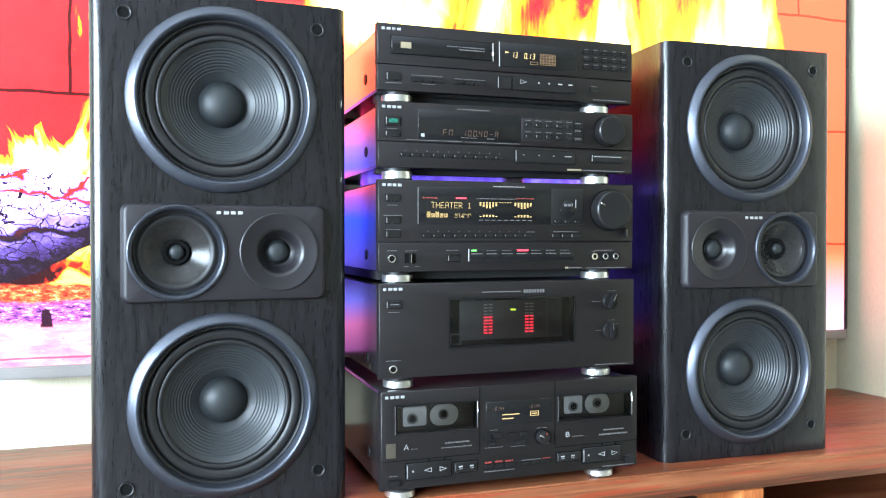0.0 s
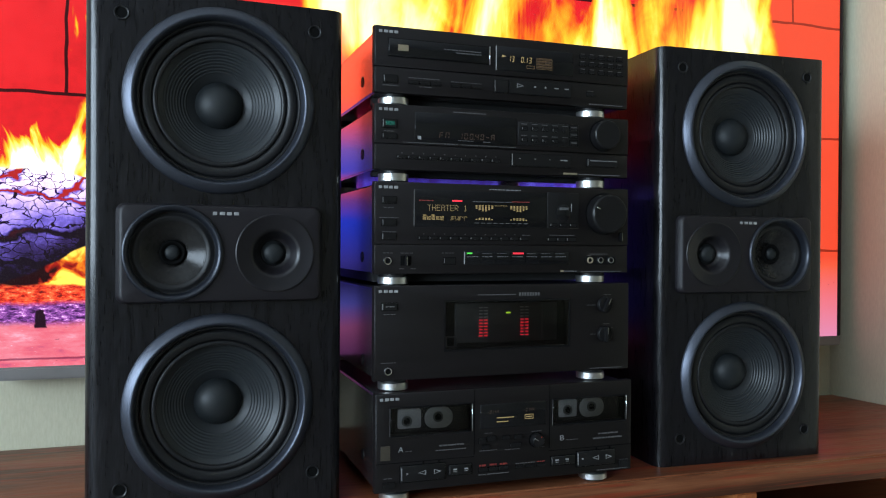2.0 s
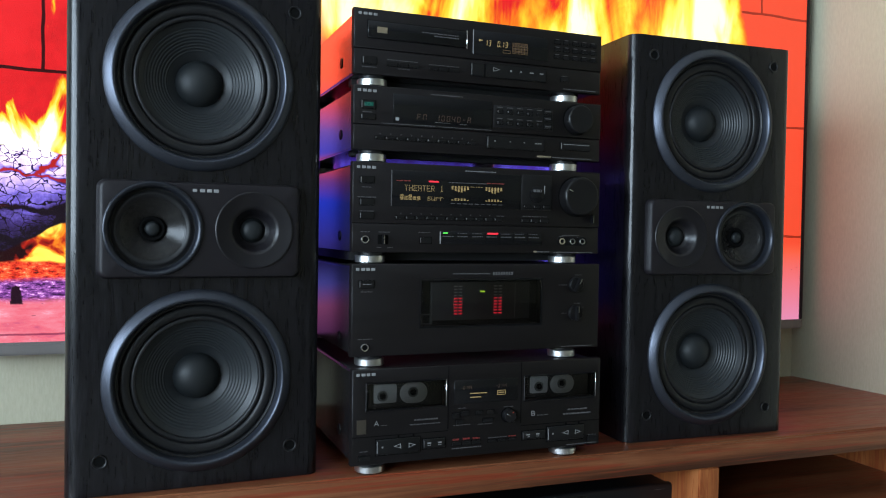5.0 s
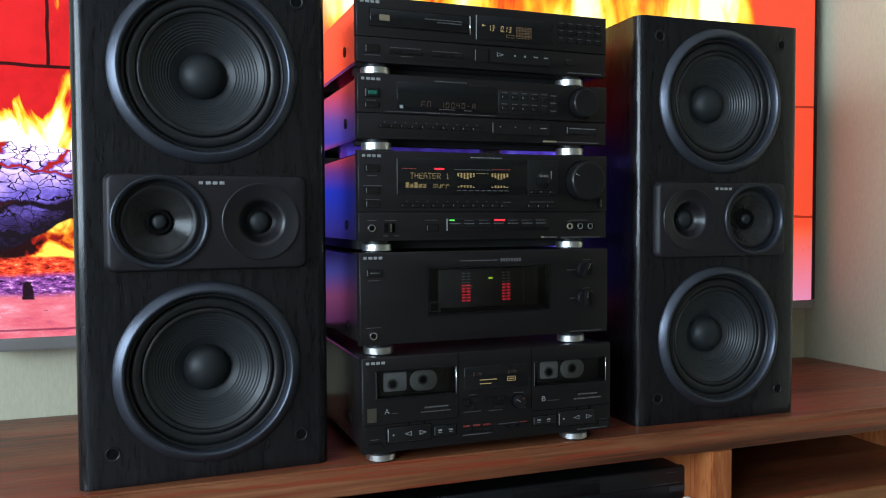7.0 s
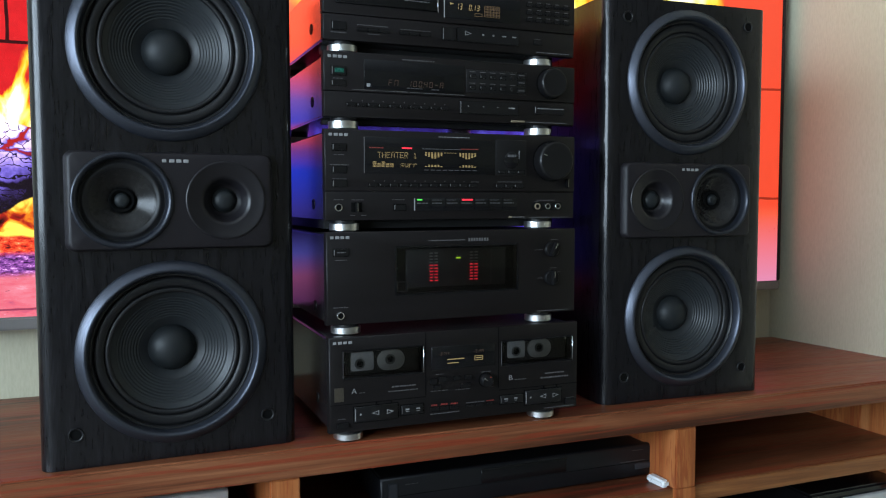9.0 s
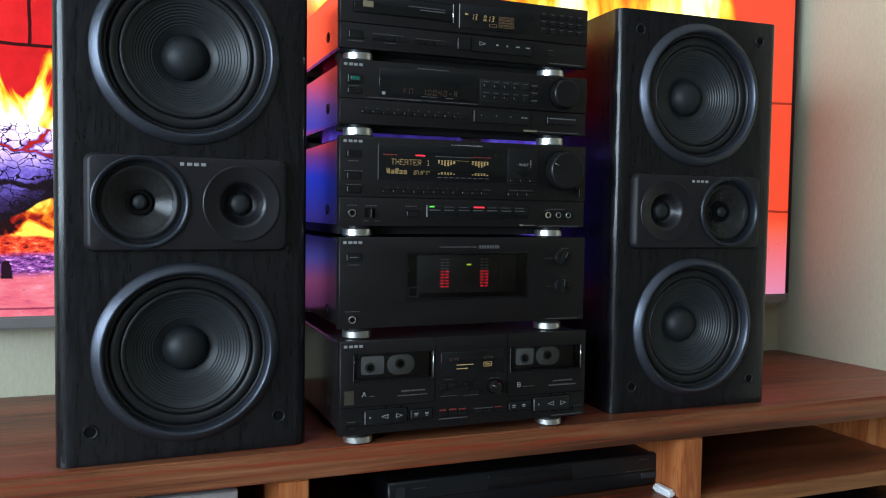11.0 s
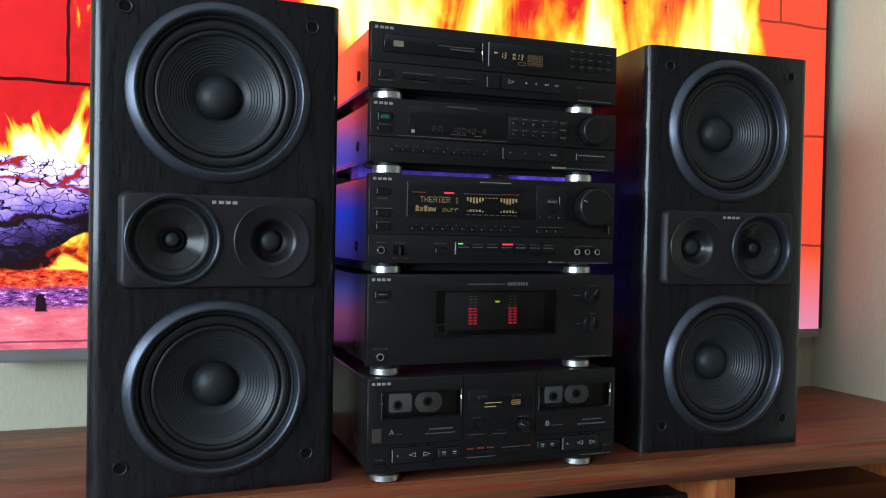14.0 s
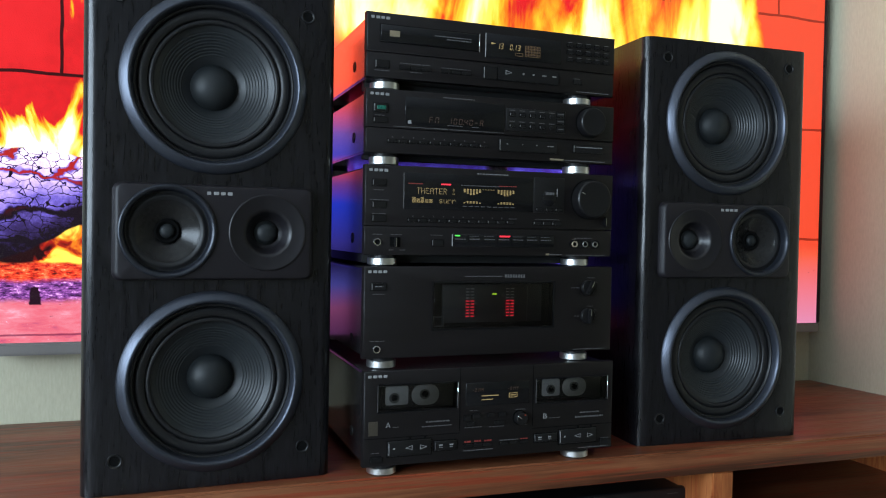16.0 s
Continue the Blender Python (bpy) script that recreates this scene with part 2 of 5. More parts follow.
    col = mix(m, smooth(m, lowz, 0.146, 0.152, 1.0, 0.0), col, ember)
    glit = noise_tex(m, stretched(0.7, 2.0), 95.0, 5, 0.8)
    glitter = ramp(m, glit, [(0.40, (0.03, 0.008, 0.05)), (0.50, (0.28, 0.07, 0.42)), (0.58, (0.75, 0.25, 0.85)), (0.66, (1.7, 1.2, 1.7))])
    col = mix(m, smooth(m, lowz, 0.116, 0.126, 1.0, 0.0), col, glitter)
    slab = ramp(m, noise_tex(m, stretched(0.6, 2.0), 26.0, 6, 0.7), [(0.30, (0.65, 0.10, 0.24)), (0.45, (1.0, 0.19, 0.27)), (0.60, (1.05, 0.30, 0.40)), (0.75, (1.3, 0.7, 0.9))])
    slab = mix(m, mul(smooth(m, glit, 0.62, 0.68), 0.6), slab, (1.6, 1.2, 1.6))
    slab = mix(m, mul(smooth(m, noise_tex(m, stretched(1, 3.0), 60.0, 3), 0.68, 0.72), 0.7), slab, (0.10, 0.01, 0.05))
    slab = mix(m, smooth(m, math_node(m, "ABSOLUTE", add(z, -0.033, mul(rough, 0.2))), 0.0008, 0.0024, 0.8, 0.0), slab, (0.25, 0.02, 0.08))
    slab = mix(m, smooth(m, x, -0.55, -0.25, 0.0, 0.55), slab, (0.30, 0.03, 0.14))
    col = mix(m, smooth(m, lowz, 0.080, 0.094, 1.0, 0.0), col, slab)
    rim = ramp(m, mul(z, 4.0), [(0.05, (0.85, 0.30, 0.52)), (0.35, (0.95, 0.22, 0.30)), (0.70, (1.05, 0.13, 0.06))])
    rim = mix(m, mul(smooth(m, noise_tex(m, obj, 75.0, 3), 0.66, 0.70), smooth(m, z, 0.10, 0.16)), rim, (0.25, 0.02, 0.04))
    col = mix(m, mul(smooth(m, x, 0.48, 0.60), smooth(m, z, 0.17, 0.20, 1.0, 0.0)), col, rim)
    # a small dark stump on the hearth
    wide_at = math_node(m, "ABSOLUTE", add(x, 0.763, centred(glit, 0.012), centred(edge, 0.006)))
    stump = mul(smooth(m, add(wide_at, mul(z, 0.12)), 0.0182, 0.0198, 1.0, 0.0), smooth(m, z, 0.080, 0.083), smooth(m, add(z, centred(glit, 0.02)), 0.109, 0.113, 1.0, 0.0))
    col = mix(m, stump, col, (0.02, 0.004, 0.015))
    # hidden middle: violet-blue log glow, plus red and blue bands added for case reflections
    blue = mul(smooth(m, x, -0.55, -0.45), smooth(m, x, 0.36, 0.46, 1.0, 0.0), smooth(m, z, 0.03, 0.07), smooth(m, z, 0.34, 0.42, 0.95, 0.0))
    col = mix(m, blue, col, ramp(m, tone, [(0.38, (0.012, 0.010, 0.16)), (0.50, (0.04, 0.05, 0.60)), (0.62, (0.16, 0.19, 1.2))]))
    reflected_zone = mul(smooth(m, x, -0.56, -0.48), smooth(m, x, -0.30, -0.24, 1.0, 0.0), smooth(m, z, 0.58, 0.64, 1.0, 0.0))
    band = mul(add(z, centred(noise_tex(m, obj, 6.0, 3), 0.05)), 1.6667)
    reflected_bands = ramp(m, band, [(0.03, (0.10, 0.03, 0.12)), (0.12, (0.32, 0.08, 0.22)), (0.19, (0.09, 0.09, 0.45)), (0.25, (0.02, 0.015, 0.10)), (0.31, (0.06, 0.05, 0.42)),
                           (0.42, (0.03, 0.07, 0.95)), (0.49, (0.30, 0.08, 0.45)), (0.535, (1.15, 0.12, 0.13)), (0.575, (0.10, 0.11, 0.95)), (0.65, (0.32, 0.16, 0.80)), (0.73, (1.5, 0.17, 0.20)), (0.80, (2.8, 0.27, 0.13)), (0.95, (3.0, 0.30, 0.14))])
    col = mix(m, reflected_zone, col, reflected_bands)
    link(m, col, bsdf(m).inputs["Emission Color"])
    bsdf(m).inputs["Emission Strength"].default_value = 1.08
    return m


ASH = black_ash()
WALL = wallpaper()
CEIL = speckled("white_ceiling_paint", (0.78, 0.77, 0.74), 0.8, vary=0.04, scale=20)
FLOOR_WOOD = wood("grey_oak_floor", (0.15, 0.13, 0.11), (0.22, 0.195, 0.165), (0.30, 0.265, 0.225), 0.45)
CONSOLE = wood("reddish_walnut_laminate", (0.072, 0.024, 0.012), (0.200, 0.064, 0.027), (0.295, 0.112, 0.050), 0.36, along=(0.6, 5.5, 17), streak=(0.270, 0.036, 0.014))
PINE = wood("orange_pine_panel", (0.24, 0.064, 0.020), (0.44, 0.135, 0.040), (0.55, 0.21, 0.072), 0.40, along=(9, 9, 0.7), streak=(0.30, 0.060, 0.018))
PINE_LONG = wood("orange_pine_edge", (0.16, 0.056, 0.020), (0.29, 0.108, 0.036), (0.38, 0.165, 0.060), 0.42, along=(0.7, 9, 16))
FACE = speckled("charcoal_brushed_panel", (0.0080, 0.0064, 0.0066), 0.45, 0.1, 0.28, vary=0.12, scale=40, stretch=(0.6, 4, 14), relief=0.03)
CASE = speckled("satin_black_steel", (0.08, 0.076, 0.08), 0.17, 0.8, 1.0, vary=0.1, relief=0.02, coat=1.0)
bsdf(CASE).inputs["Coat Roughness"].default_value, bsdf(CASE).inputs["Coat IOR"].default_value = 0.18, 1.9
GLOSS = speckled("gloss_black_plastic", (0.006, 0.006, 0.007), 0.14, 0, 0.4, vary=0.1, relief=0.0)
BUTTON = speckled("black_button_plastic", (0.0080, 0.0076, 0.0080), 0.32, 0, 0.34, vary=0.1, relief=0.02)
DARK = speckled("dark_recess", (0.003, 0.003, 0.003), 0.9, 0, 0.1, vary=0.1, relief=0)
CHROME = speckled("brushed_aluminium", (0.74, 0.74, 0.73), 0.36, 1.0, vary=0.08, stretch=(1, 1, 12), relief=0.03)
BRIGHT = mat("bright_metal_trim", (0.75, 0.76, 0.78), 0.18, 1.0)
PRINT = speckled("silver_grey_print", (0.27, 0.27, 0.27), 0.5, vary=0.1, relief=0)
PRINT_DIM = speckled("dim_grey_print", (0.095, 0.092, 0.092), 0.5, vary=0.1, relief=0)
PRINT_RED = speckled("dull_red_print", (0.22, 0.03, 0.025), 0.5, vary=0.1, relief=0)
PRINT_GOLD = speckled("brass_badge", (0.34, 0.28, 0.19), 0.4, 0.5, vary=0.1, relief=0)
BAFFLE = speckled("dark_grey_moulded_plastic", (0.0100, 0.0082, 0.0102), 0.46, 0, 0.34, vary=0.12, scale=50, relief=0.08)
RING = speckled("blue_grey_satin_ring", (0.060, 0.067, 0.087), 0.38, 0.8, 1.0, vary=0.12, relief=0.02)
RING_DARK = speckled("blue_black_gloss_ring", (0.022, 0.025, 0.034), 0.34, 0.6, 0.8, vary=0.12, relief=0.02)
HORN = speckled("satin_black_horn", (0.0085, 0.0075, 0.0092), 0.34, 0, 0.42, vary=0.12, relief=0.02)
RUBBER = speckled("black_rubber", (0.008, 0.008, 0.009), 0.44, 0, 0.4, vary=0.15, relief=0.05)
CONE = speckled("coated_paper_cone", (0.0145, 0.0172, 0.0195), 0.44, 0, 0.42, vary=0.2, scale=45, relief=0.15)
CAP = speckled("matt_dust_cap", (0.011, 0.0135, 0.015), 0.50, 0, 0.4, vary=0.2, relief=0.08)
POLY = speckled("glossy_smoked_cone", (0.0130, 0.0122, 0.0118), 0.27, 0.0, 0.28, vary=0.15, scale=30, relief=0.01)
BEZEL = speckled("black_bezel", (0.012, 0.012, 0.013), 0.3, vary=0.1, relief=0)
CHIN = speckled("silver_grey_bezel", (0.24, 0.225, 0.215), 0.40, 0.5, vary=0.06, relief=0)
SCREEN = fire_picture()
GREY_DEVICE = speckled("light_grey_plastic", (0.50, 0.50, 0.49), 0.45, vary=0.06, relief=0.03)
WHITE_PLASTIC = speckled("white_plastic", (0.78, 0.79, 0.80), 0.35, vary=0.04, relief=0)
SMOKE = clear_pane("smoked_acrylic", (0.48, 0.48, 0.48), 1.45)
GLASS = clear_pane("window_glass", (0.95, 0.97, 0.97), 1.5, 0.0)
AMBER = emitter("amber_display", (1.0, 0.76, 0.30), 0.40)
AMBER_MID = emitter("soft_amber_display", (1.0, 0.66, 0.25), 0.13)
AMBER_DIM = emitter("dim_amber_display", (1.0, 0.48, 0.20), 0.038)
LED_RED = emitter("red_led", (1.0, 0.03, 0.06), 1.3)
LED_OFF = speckled("unlit_led", (0.50, 0.50, 0.50), 0.4, vary=0.1, relief=0)
LED_GREEN = emitter("green_led", (0.12, 1.0, 0.12), 1.1)
LED_LIME = emitter("lime_led", (0.55, 1.0, 0.05), 1.2)
TEAL = speckled("green_lens", (0.01, 0.10, 0.07), 0.3, vary=0.1, relief=0)

# ---- building helpers ----
ORIGIN = {}


def thing(name, place, label, category, group="", kind=""):
    """An Empty at the base of a thing; its parts are given in world metres."""
    ob = new(name)
    ob.empty_display_size = 0.05
    ob.location = place
    ORIGIN[ob.name] = Vector(place)
    return tagged(ob, label, category, group, kind)


def part(name, bm, material, parent=None, label="", smooth_angle=40):
    me = bpy.data.meshes.new(name)
    if parent is not None:
        o = ORIGIN[parent.name]
        bmesh.ops.translate(bm, verts=bm.verts, vec=-o)
    for fc in bm.faces:
        fc.smooth = True
    lim = radians(smooth_angle)
    for e in bm.edges:
        if len(e.link_faces) == 2 and e.calc_face_angle(0.0) > lim:
            e.smooth = False
    bm.to_mesh(me)
    bm.free()
    me.materials.append(material)
    ob = new(name, me)
    if parent is not None:
        ob.parent = parent
        ORIGIN[ob.name] = ORIGIN[parent.name]
    if label:
        ob["label"] = label
    if name.startswith(("printed_legend", "red_legend", "key_seams", "scale_marks")):
        ob["kind"] = "stuff"
    return ob


def rbox(x0, x1, y0, y1, z0, z1, bevel=0.0, seg=2, bm=None):
    out = bm or bmesh.new()
    got = bmesh.ops.create_cube(out, size=1.0)["verts"]
    bmesh.ops.scale(out, verts=got, vec=(x1 - x0, y1 - y0, z1 - z0))
    bmesh.ops.translate(out, verts=got, vec=((x0 + x1) / 2, (y0 + y1) / 2, (z0 + z1) / 2))
    if bevel:
        edges = list({e for v in got for e in v.link_edges})
        bmesh.ops.bevel(out, geom=edges, offset=bevel, segments=seg, affect="EDGES", clamp_overlap=True)
    return out


def plate(outline, y0, y1, bevel=0.0, seg=2, bm=None):
    """A plate of the given (x, z) outline, counter-clockwise as seen from the front (from -y), from y0 (front) to y1."""
    out = bm or bmesh.new()
    front = [out.verts.new((x, y0, z)) for x, z in outline]
    back = [out.verts.new((x, y1, z)) for x, z in outline]
    f = out.faces.new(front)
    out.faces.new(back[::-1])
    n = len(outline)
    for i in range(n):
        j = (i + 1) % n
        out.faces.new((front[j], front[i], back[i], back[j]))
    if bevel:
        bmesh.ops.bevel(out, geom=list(f.edges), offset=bevel, segments=seg, affect="EDGES", clamp_overlap=True)
    bmesh.ops.recalc_face_normals(out, faces=out.faces)
    return out


def rounded(x0, x1, z0, z1, r, n=6):
    pts = []
    for cx, cz, a in ((x1 - r, z0 + r, -90), (x1 - r, z1 - r, 0), (x0 + r, z1 - r, 90), (x0 + r, z0 + r, 180)):
        for i in range(n + 1):
            t = radians(a + 90 * i / n)
            pts.append((cx + r * math.cos(t), cz + r * math.sin(t)))
    return pts


def lathe(profile, cx, cz, n=72, y=0.0, bm=None):
    """Turns (radius, depth) pairs about the y axis through (cx, cz); depth is along +y from y."""
    out = bm or bmesh.new()
    rings = []
    for r, d in profile:
        if r < 1e-6:
            rings.append([out.verts.new((cx, y + d, cz))])
        else:
            rings.append([out.verts.new((cx + r * math.cos(2 * math.pi * i / n), y + d, cz + r * math.sin(2 * math.pi * i / n))) for i in range(n)])
    for a, b in zip(rings, rings[1:]):
        for i in range(n):
            j = (i + 1) % n
            quad = [a[i % len(a)], a[j % len(a)], b[j % len(b)], b[i % len(b)]]
            quad = list(dict.fromkeys(quad))
            if len(quad) > 2:
                out.faces.new(quad)
    bmesh.ops.recalc_face_normals(out, faces=out.faces)
    return out


def circle(cx, cz, r, n=48):
    return [(cx + r * math.cos(2 * math.pi * i / n), cz + r * math.sin(2 * math.pi * i / n)) for i in range(n)]


def holed_face(bm, rim, holes, y):
    """Fills the loop of verts rim, which faces -y at depth y, leaving the given (x, z) outlines open, each with a short wall inwards."""
    edges = []
    for i in range(len(rim)):
        pair = (rim[i], rim[(i + 1) % len(rim)])
        edges.append(bm.edges.get(pair) or bm.edges.new(pair))
    for pts in holes:
        vs = [bm.verts.new((px, y, pz)) for px, pz in pts]
        edges += [bm.edges.new((vs[i], vs[(i + 1) % len(vs)])) for i in range(len(vs))]
    got = bmesh.ops.triangle_fill(bm, use_beauty=True, use_dissolve=False, edges=edges, normal=(0, -1, 0))
    for f in got["geom"]:
        if isinstance(f, bmesh.types.BMFace) and f.normal.y > 0:
            f.normal_flip()


def frame_plate(x0, x1, z0, z1, hx0, hx1, hz0, hz1, y0, y1, bm=None):
    """A plate with a rectangular hole."""
    out = bm or bmesh.new()
    o = [(x0, z0), (x1, z0), (x1, z1), (x0, z1)]
    h = [(hx0, hz0), (hx1, hz0), (hx1, hz1), (hx0, hz1)]
    v = {(k, y): [out.verts.new((a, y, b)) for a, b in pts] for k, pts in (("o", o), ("h", h)) for y in (y0, y1)}
    for i in range(4):
        j = (i + 1) % 4
        out.faces.new((v["o", y0][i], v["o", y0][j], v["h", y0][j], v["h", y0][i]))
        out.faces.new((v["o", y1][j], v["o", y1][i], v["h", y1][i], v["h", y1][j]))
        out.faces.new((v["o", y0][j], v["o", y0][i], v["o", y1][i], v["o", y1][j]))
        out.faces.new((v["h", y0][i], v["h", y0][j], v["h", y1][j], v["h", y1][i]))
    bmesh.ops.recalc_face_normals(out, faces=out.faces)
    return out


# ---- the room ----
def room():
    tagged(part("floor", rbox(X_LEFT - 0.2, X_FAR + 0.2, Y_FRONT - 0.2, Y_BACK + 0.2, -0.1, 0.0), FLOOR_WOOD), "grey-brown oak floor of the living room", "floor", kind="structure")
    tagged(part("ceiling", rbox(X_LEFT - 0.2, X_FAR + 0.2, Y_FRONT - 0.2, Y_BACK + 0.2, Z_CEIL, Z_CEIL + 0.1), CEIL), "plain white painted ceiling", "ceiling", kind="structure")
    bm = rbox(X_LEFT - 0.2, X_FAR + 0.2, Y_BACK, Y_BACK + 0.15, 0.0, Z_CEIL)
    bmesh.ops.rotate(bm, verts=bm.verts, cent=(0, 0, 0), matrix=Matrix.Rotation(SKEW, 3, "Z"))
    tagged(part("wall_north", bm, WALL), "beige textured wallpaper wall behind the television", "wall", kind="structure")
    tagged(part("wall_south", rbox(X_LEFT - 0.2, X_FAR + 0.2, Y_FRONT - 0.15, Y_FRONT, 0.0, Z_CEIL), WALL), "plain beige wallpaper wall, out of view", "wall", kind="structure")
    bm = rbox(0.0, 0.15, -0.95, 0.02, 0.0, Z_CEIL)
    bmesh.ops.rotate(bm, verts=bm.verts, cent=(0, 0, 0), matrix=Matrix.Rotation(radians(5.0), 3, "Z"))
    bmesh.ops.translate(bm, verts=bm.verts, vec=(X_RIGHT, Y_BACK - 0.010, 0))
    tagged(part("wall_east", bm, WALL), "beige textured wallpaper wall at the console's end", "wall", kind="structure")
    # unseen wall, set far back so the black fronts reflect a darker room
    tagged(part("wall_far_unseen", rbox(X_FAR, X_FAR + 0.15, Y_FRONT - 0.15, Y_BACK + 0.15, 0.0, Z_CEIL), WALL), "plain beige wallpaper wall, out of view", "wall", kind="structure")
    # the window wall: a wall with an opening through it
    bm = frame_plate(Y_FRONT - 0.15, Y_BACK + 0.15, 0.0, Z_CEIL, WIN[0], WIN[1], WIN[2], WIN[3], 0.0, 0.18)
    bmesh.ops.transform(bm, matrix=Matrix(((0, -1, 0, X_LEFT), (1, 0, 0, 0), (0, 0, 1, 0), (0, 0, 0, 1))), verts=bm.verts)
    bmesh.ops.recalc_face_normals(bm, faces=bm.faces)
    tagged(part("wall_west", bm, WALL), "beige wallpaper wall with a wide window", "wall", kind="structure")
    w = thing("window_1", (X_LEFT - 0.1, WIN[0], WIN[2]), "white framed double window letting daylight in", "window", kind="structure")
    mid = (WIN[0] + WIN[1]) / 2
    for y0, y1 in ((WIN[0], WIN[0] + 0.05), (mid - 0.03, mid + 0.03), (WIN[1] - 0.05, WIN[1])):
        part("window_frame", rbox(X_LEFT - 0.16, X_LEFT - 0.11, y0, y1, WIN[2], WIN[3], 0.004), WHITE_PLASTIC, w)
    for z0, z1 in ((WIN[2], WIN[2] + 0.05), (WIN[3] - 0.05, WIN[3])):
        part("window_frame", rbox(X_LEFT - 0.158, X_LEFT - 0.112, WIN[0], WIN[1], z0, z1, 0.004), WHITE_PLASTIC, w)
    for y0, y1 in ((WIN[0] + 0.05, mid - 0.03), (mid + 0.03, WIN[1] - 0.05)):
        p = part("pane", rbox(X_LEFT - 0.138, X_LEFT - 0.132, y0, y1, WIN[2] + 0.05, WIN[3] - 0.05), GLASS, w)
        p.visible_shadow = False
    part("window_sill", rbox(X_LEFT - 0.02, X_LEFT + 0.14, WIN[0] - 0.06, WIN[1] + 0.06, WIN[2] - 0.03, WIN[2] - 0.002, 0.006), WHITE_PLASTIC, w)


room()


# ---- the television ----
def television():
    x0, x1, z0, h, y = -0.69, 0.992, 0.572, 0.965, 0.44
    cx = (x0 + x1) / 2
    tv = thing("television", (cx, y, z0), "large flat television on the wall showing a fireplace", "television")
    part("back_shell", rbox(x0 + 0.004, x1 - 0.004, y + 0.006, y + 0.045, z0 + 0.004, z0 + h - 0.004, 0.008), BEZEL, tv)
    part("chin", rbox(x0, x1, y - 0.004, y + 0.02, z0, z0 + 0.0205, 0.003), CHIN, tv, "silver-grey lower bezel strip")
    for a, b in ((x0, x0 + 0.008), (x1 - 0.008, x1)):
        part("bezel", rbox(a, b, y - 0.004, y + 0.012, z0 + 0.0210, z0 + h, 0.002), BEZEL, tv)
    part("bezel", rbox(x0 + 0.0085, x1 - 0.0085, y - 0.004, y + 0.012, z0 + h - 0.008, z0 + h, 0.002), BEZEL, tv)
    part("screen", rbox(x0 + 0.008, x1 - 0.008, y, y + 0.005, z0 + 0.0207, z0 + h - 0.008), SCREEN, tv, "lit screen with a burning log fire before red bricks")
    part("wall_mount", rbox(cx - 0.2, cx + 0.2, y + 0.046, y + 0.060, z0 + 0.32, z0 + 0.6, 0.004), BEZEL, tv)
    tv.scale = (0.932, 0.932, 0.932)
    tv.location = (0.906 - 0.932 * (x1 - x0) / 2, 0.362, 0.5635)
    tv.rotation_euler = (0, 0, SKEW)


television()


# ---- the media console ----
def console():
    c = thing("media_console", (0.0, 0.25, 0.0), "long reddish-brown wooden media console with open shelves", "tv stand")
    XL, XR = -1.1, 0.990
    part("top_board", rbox(XL, XR, -0.008, Y_BACK - 0.002, TOP - 0.0365, TOP, 0.0025), CONSOLE, c, "reddish-brown top board with dark grain streaks")
    # shelf in darker wood to put shade into its colour; pine strip for the lit edge
    part("shaded_shelf_board", rbox(XL + 0.03, XR - 0.035, 0.006, Y_BACK - 0.02, 0.2960, 0.3215, 0.002), CONSOLE, c)
    part("shelf_lit_edge", rbox(XL + 0.03, XR - 0.035, 0.0020, 0.0058, 0.2960, 0.3215, 0.001), PINE_LONG, c, "orange-brown lit front edge of the shelf, as a strip")
    part("bottom_board", rbox(XL, XR, -0.005, Y_BACK - 0.02, 0.06, 0.088, 0.002), CONSOLE, c)
    part("back_panel", rbox(XL + 0.02, XR - 0.02, Y_BACK - 0.018, Y_BACK - 0.006, 0.09, TOP - 0.038), CONSOLE, c)
    for a in (-0.2500, 0.3500):
        part("upright", rbox(a, a + 0.037, -0.004, Y_BACK - 0.02, 0.3220, TOP - 0.037, 0.002), PINE, c, "orange pine upright panel")
        part("upright", rbox(a, a + 0.037, -0.004, Y_BACK - 0.02, 0.089, 0.2955, 0.002), PINE, c, "orange pine upright panel")
    for a in (-0.2500, 0.3500):
        part("upright_nosing", rbox(a, a + 0.037, -0.0040, 0.0036, 0.2955, 0.3220, 0.0005), PINE, c)
    for a in (XL + 0.002, 0.885):
        part("end_panel", rbox(a, a + 0.028, 0.0, Y_BACK - 0.02, 0.089, TOP - 0.037, 0.002), PINE, c)
    for a in (XL + 0.1, XR - 0.16):
        part("plinth", rbox(a, a + 0.06, 0.06, Y_BACK - 0.08, 0.0, 0.06, 0.002), CONSOLE, c)
    c.matrix_basis = Matrix.Rotation(SKEW, 4, "Z") @ c.matrix_basis


console()


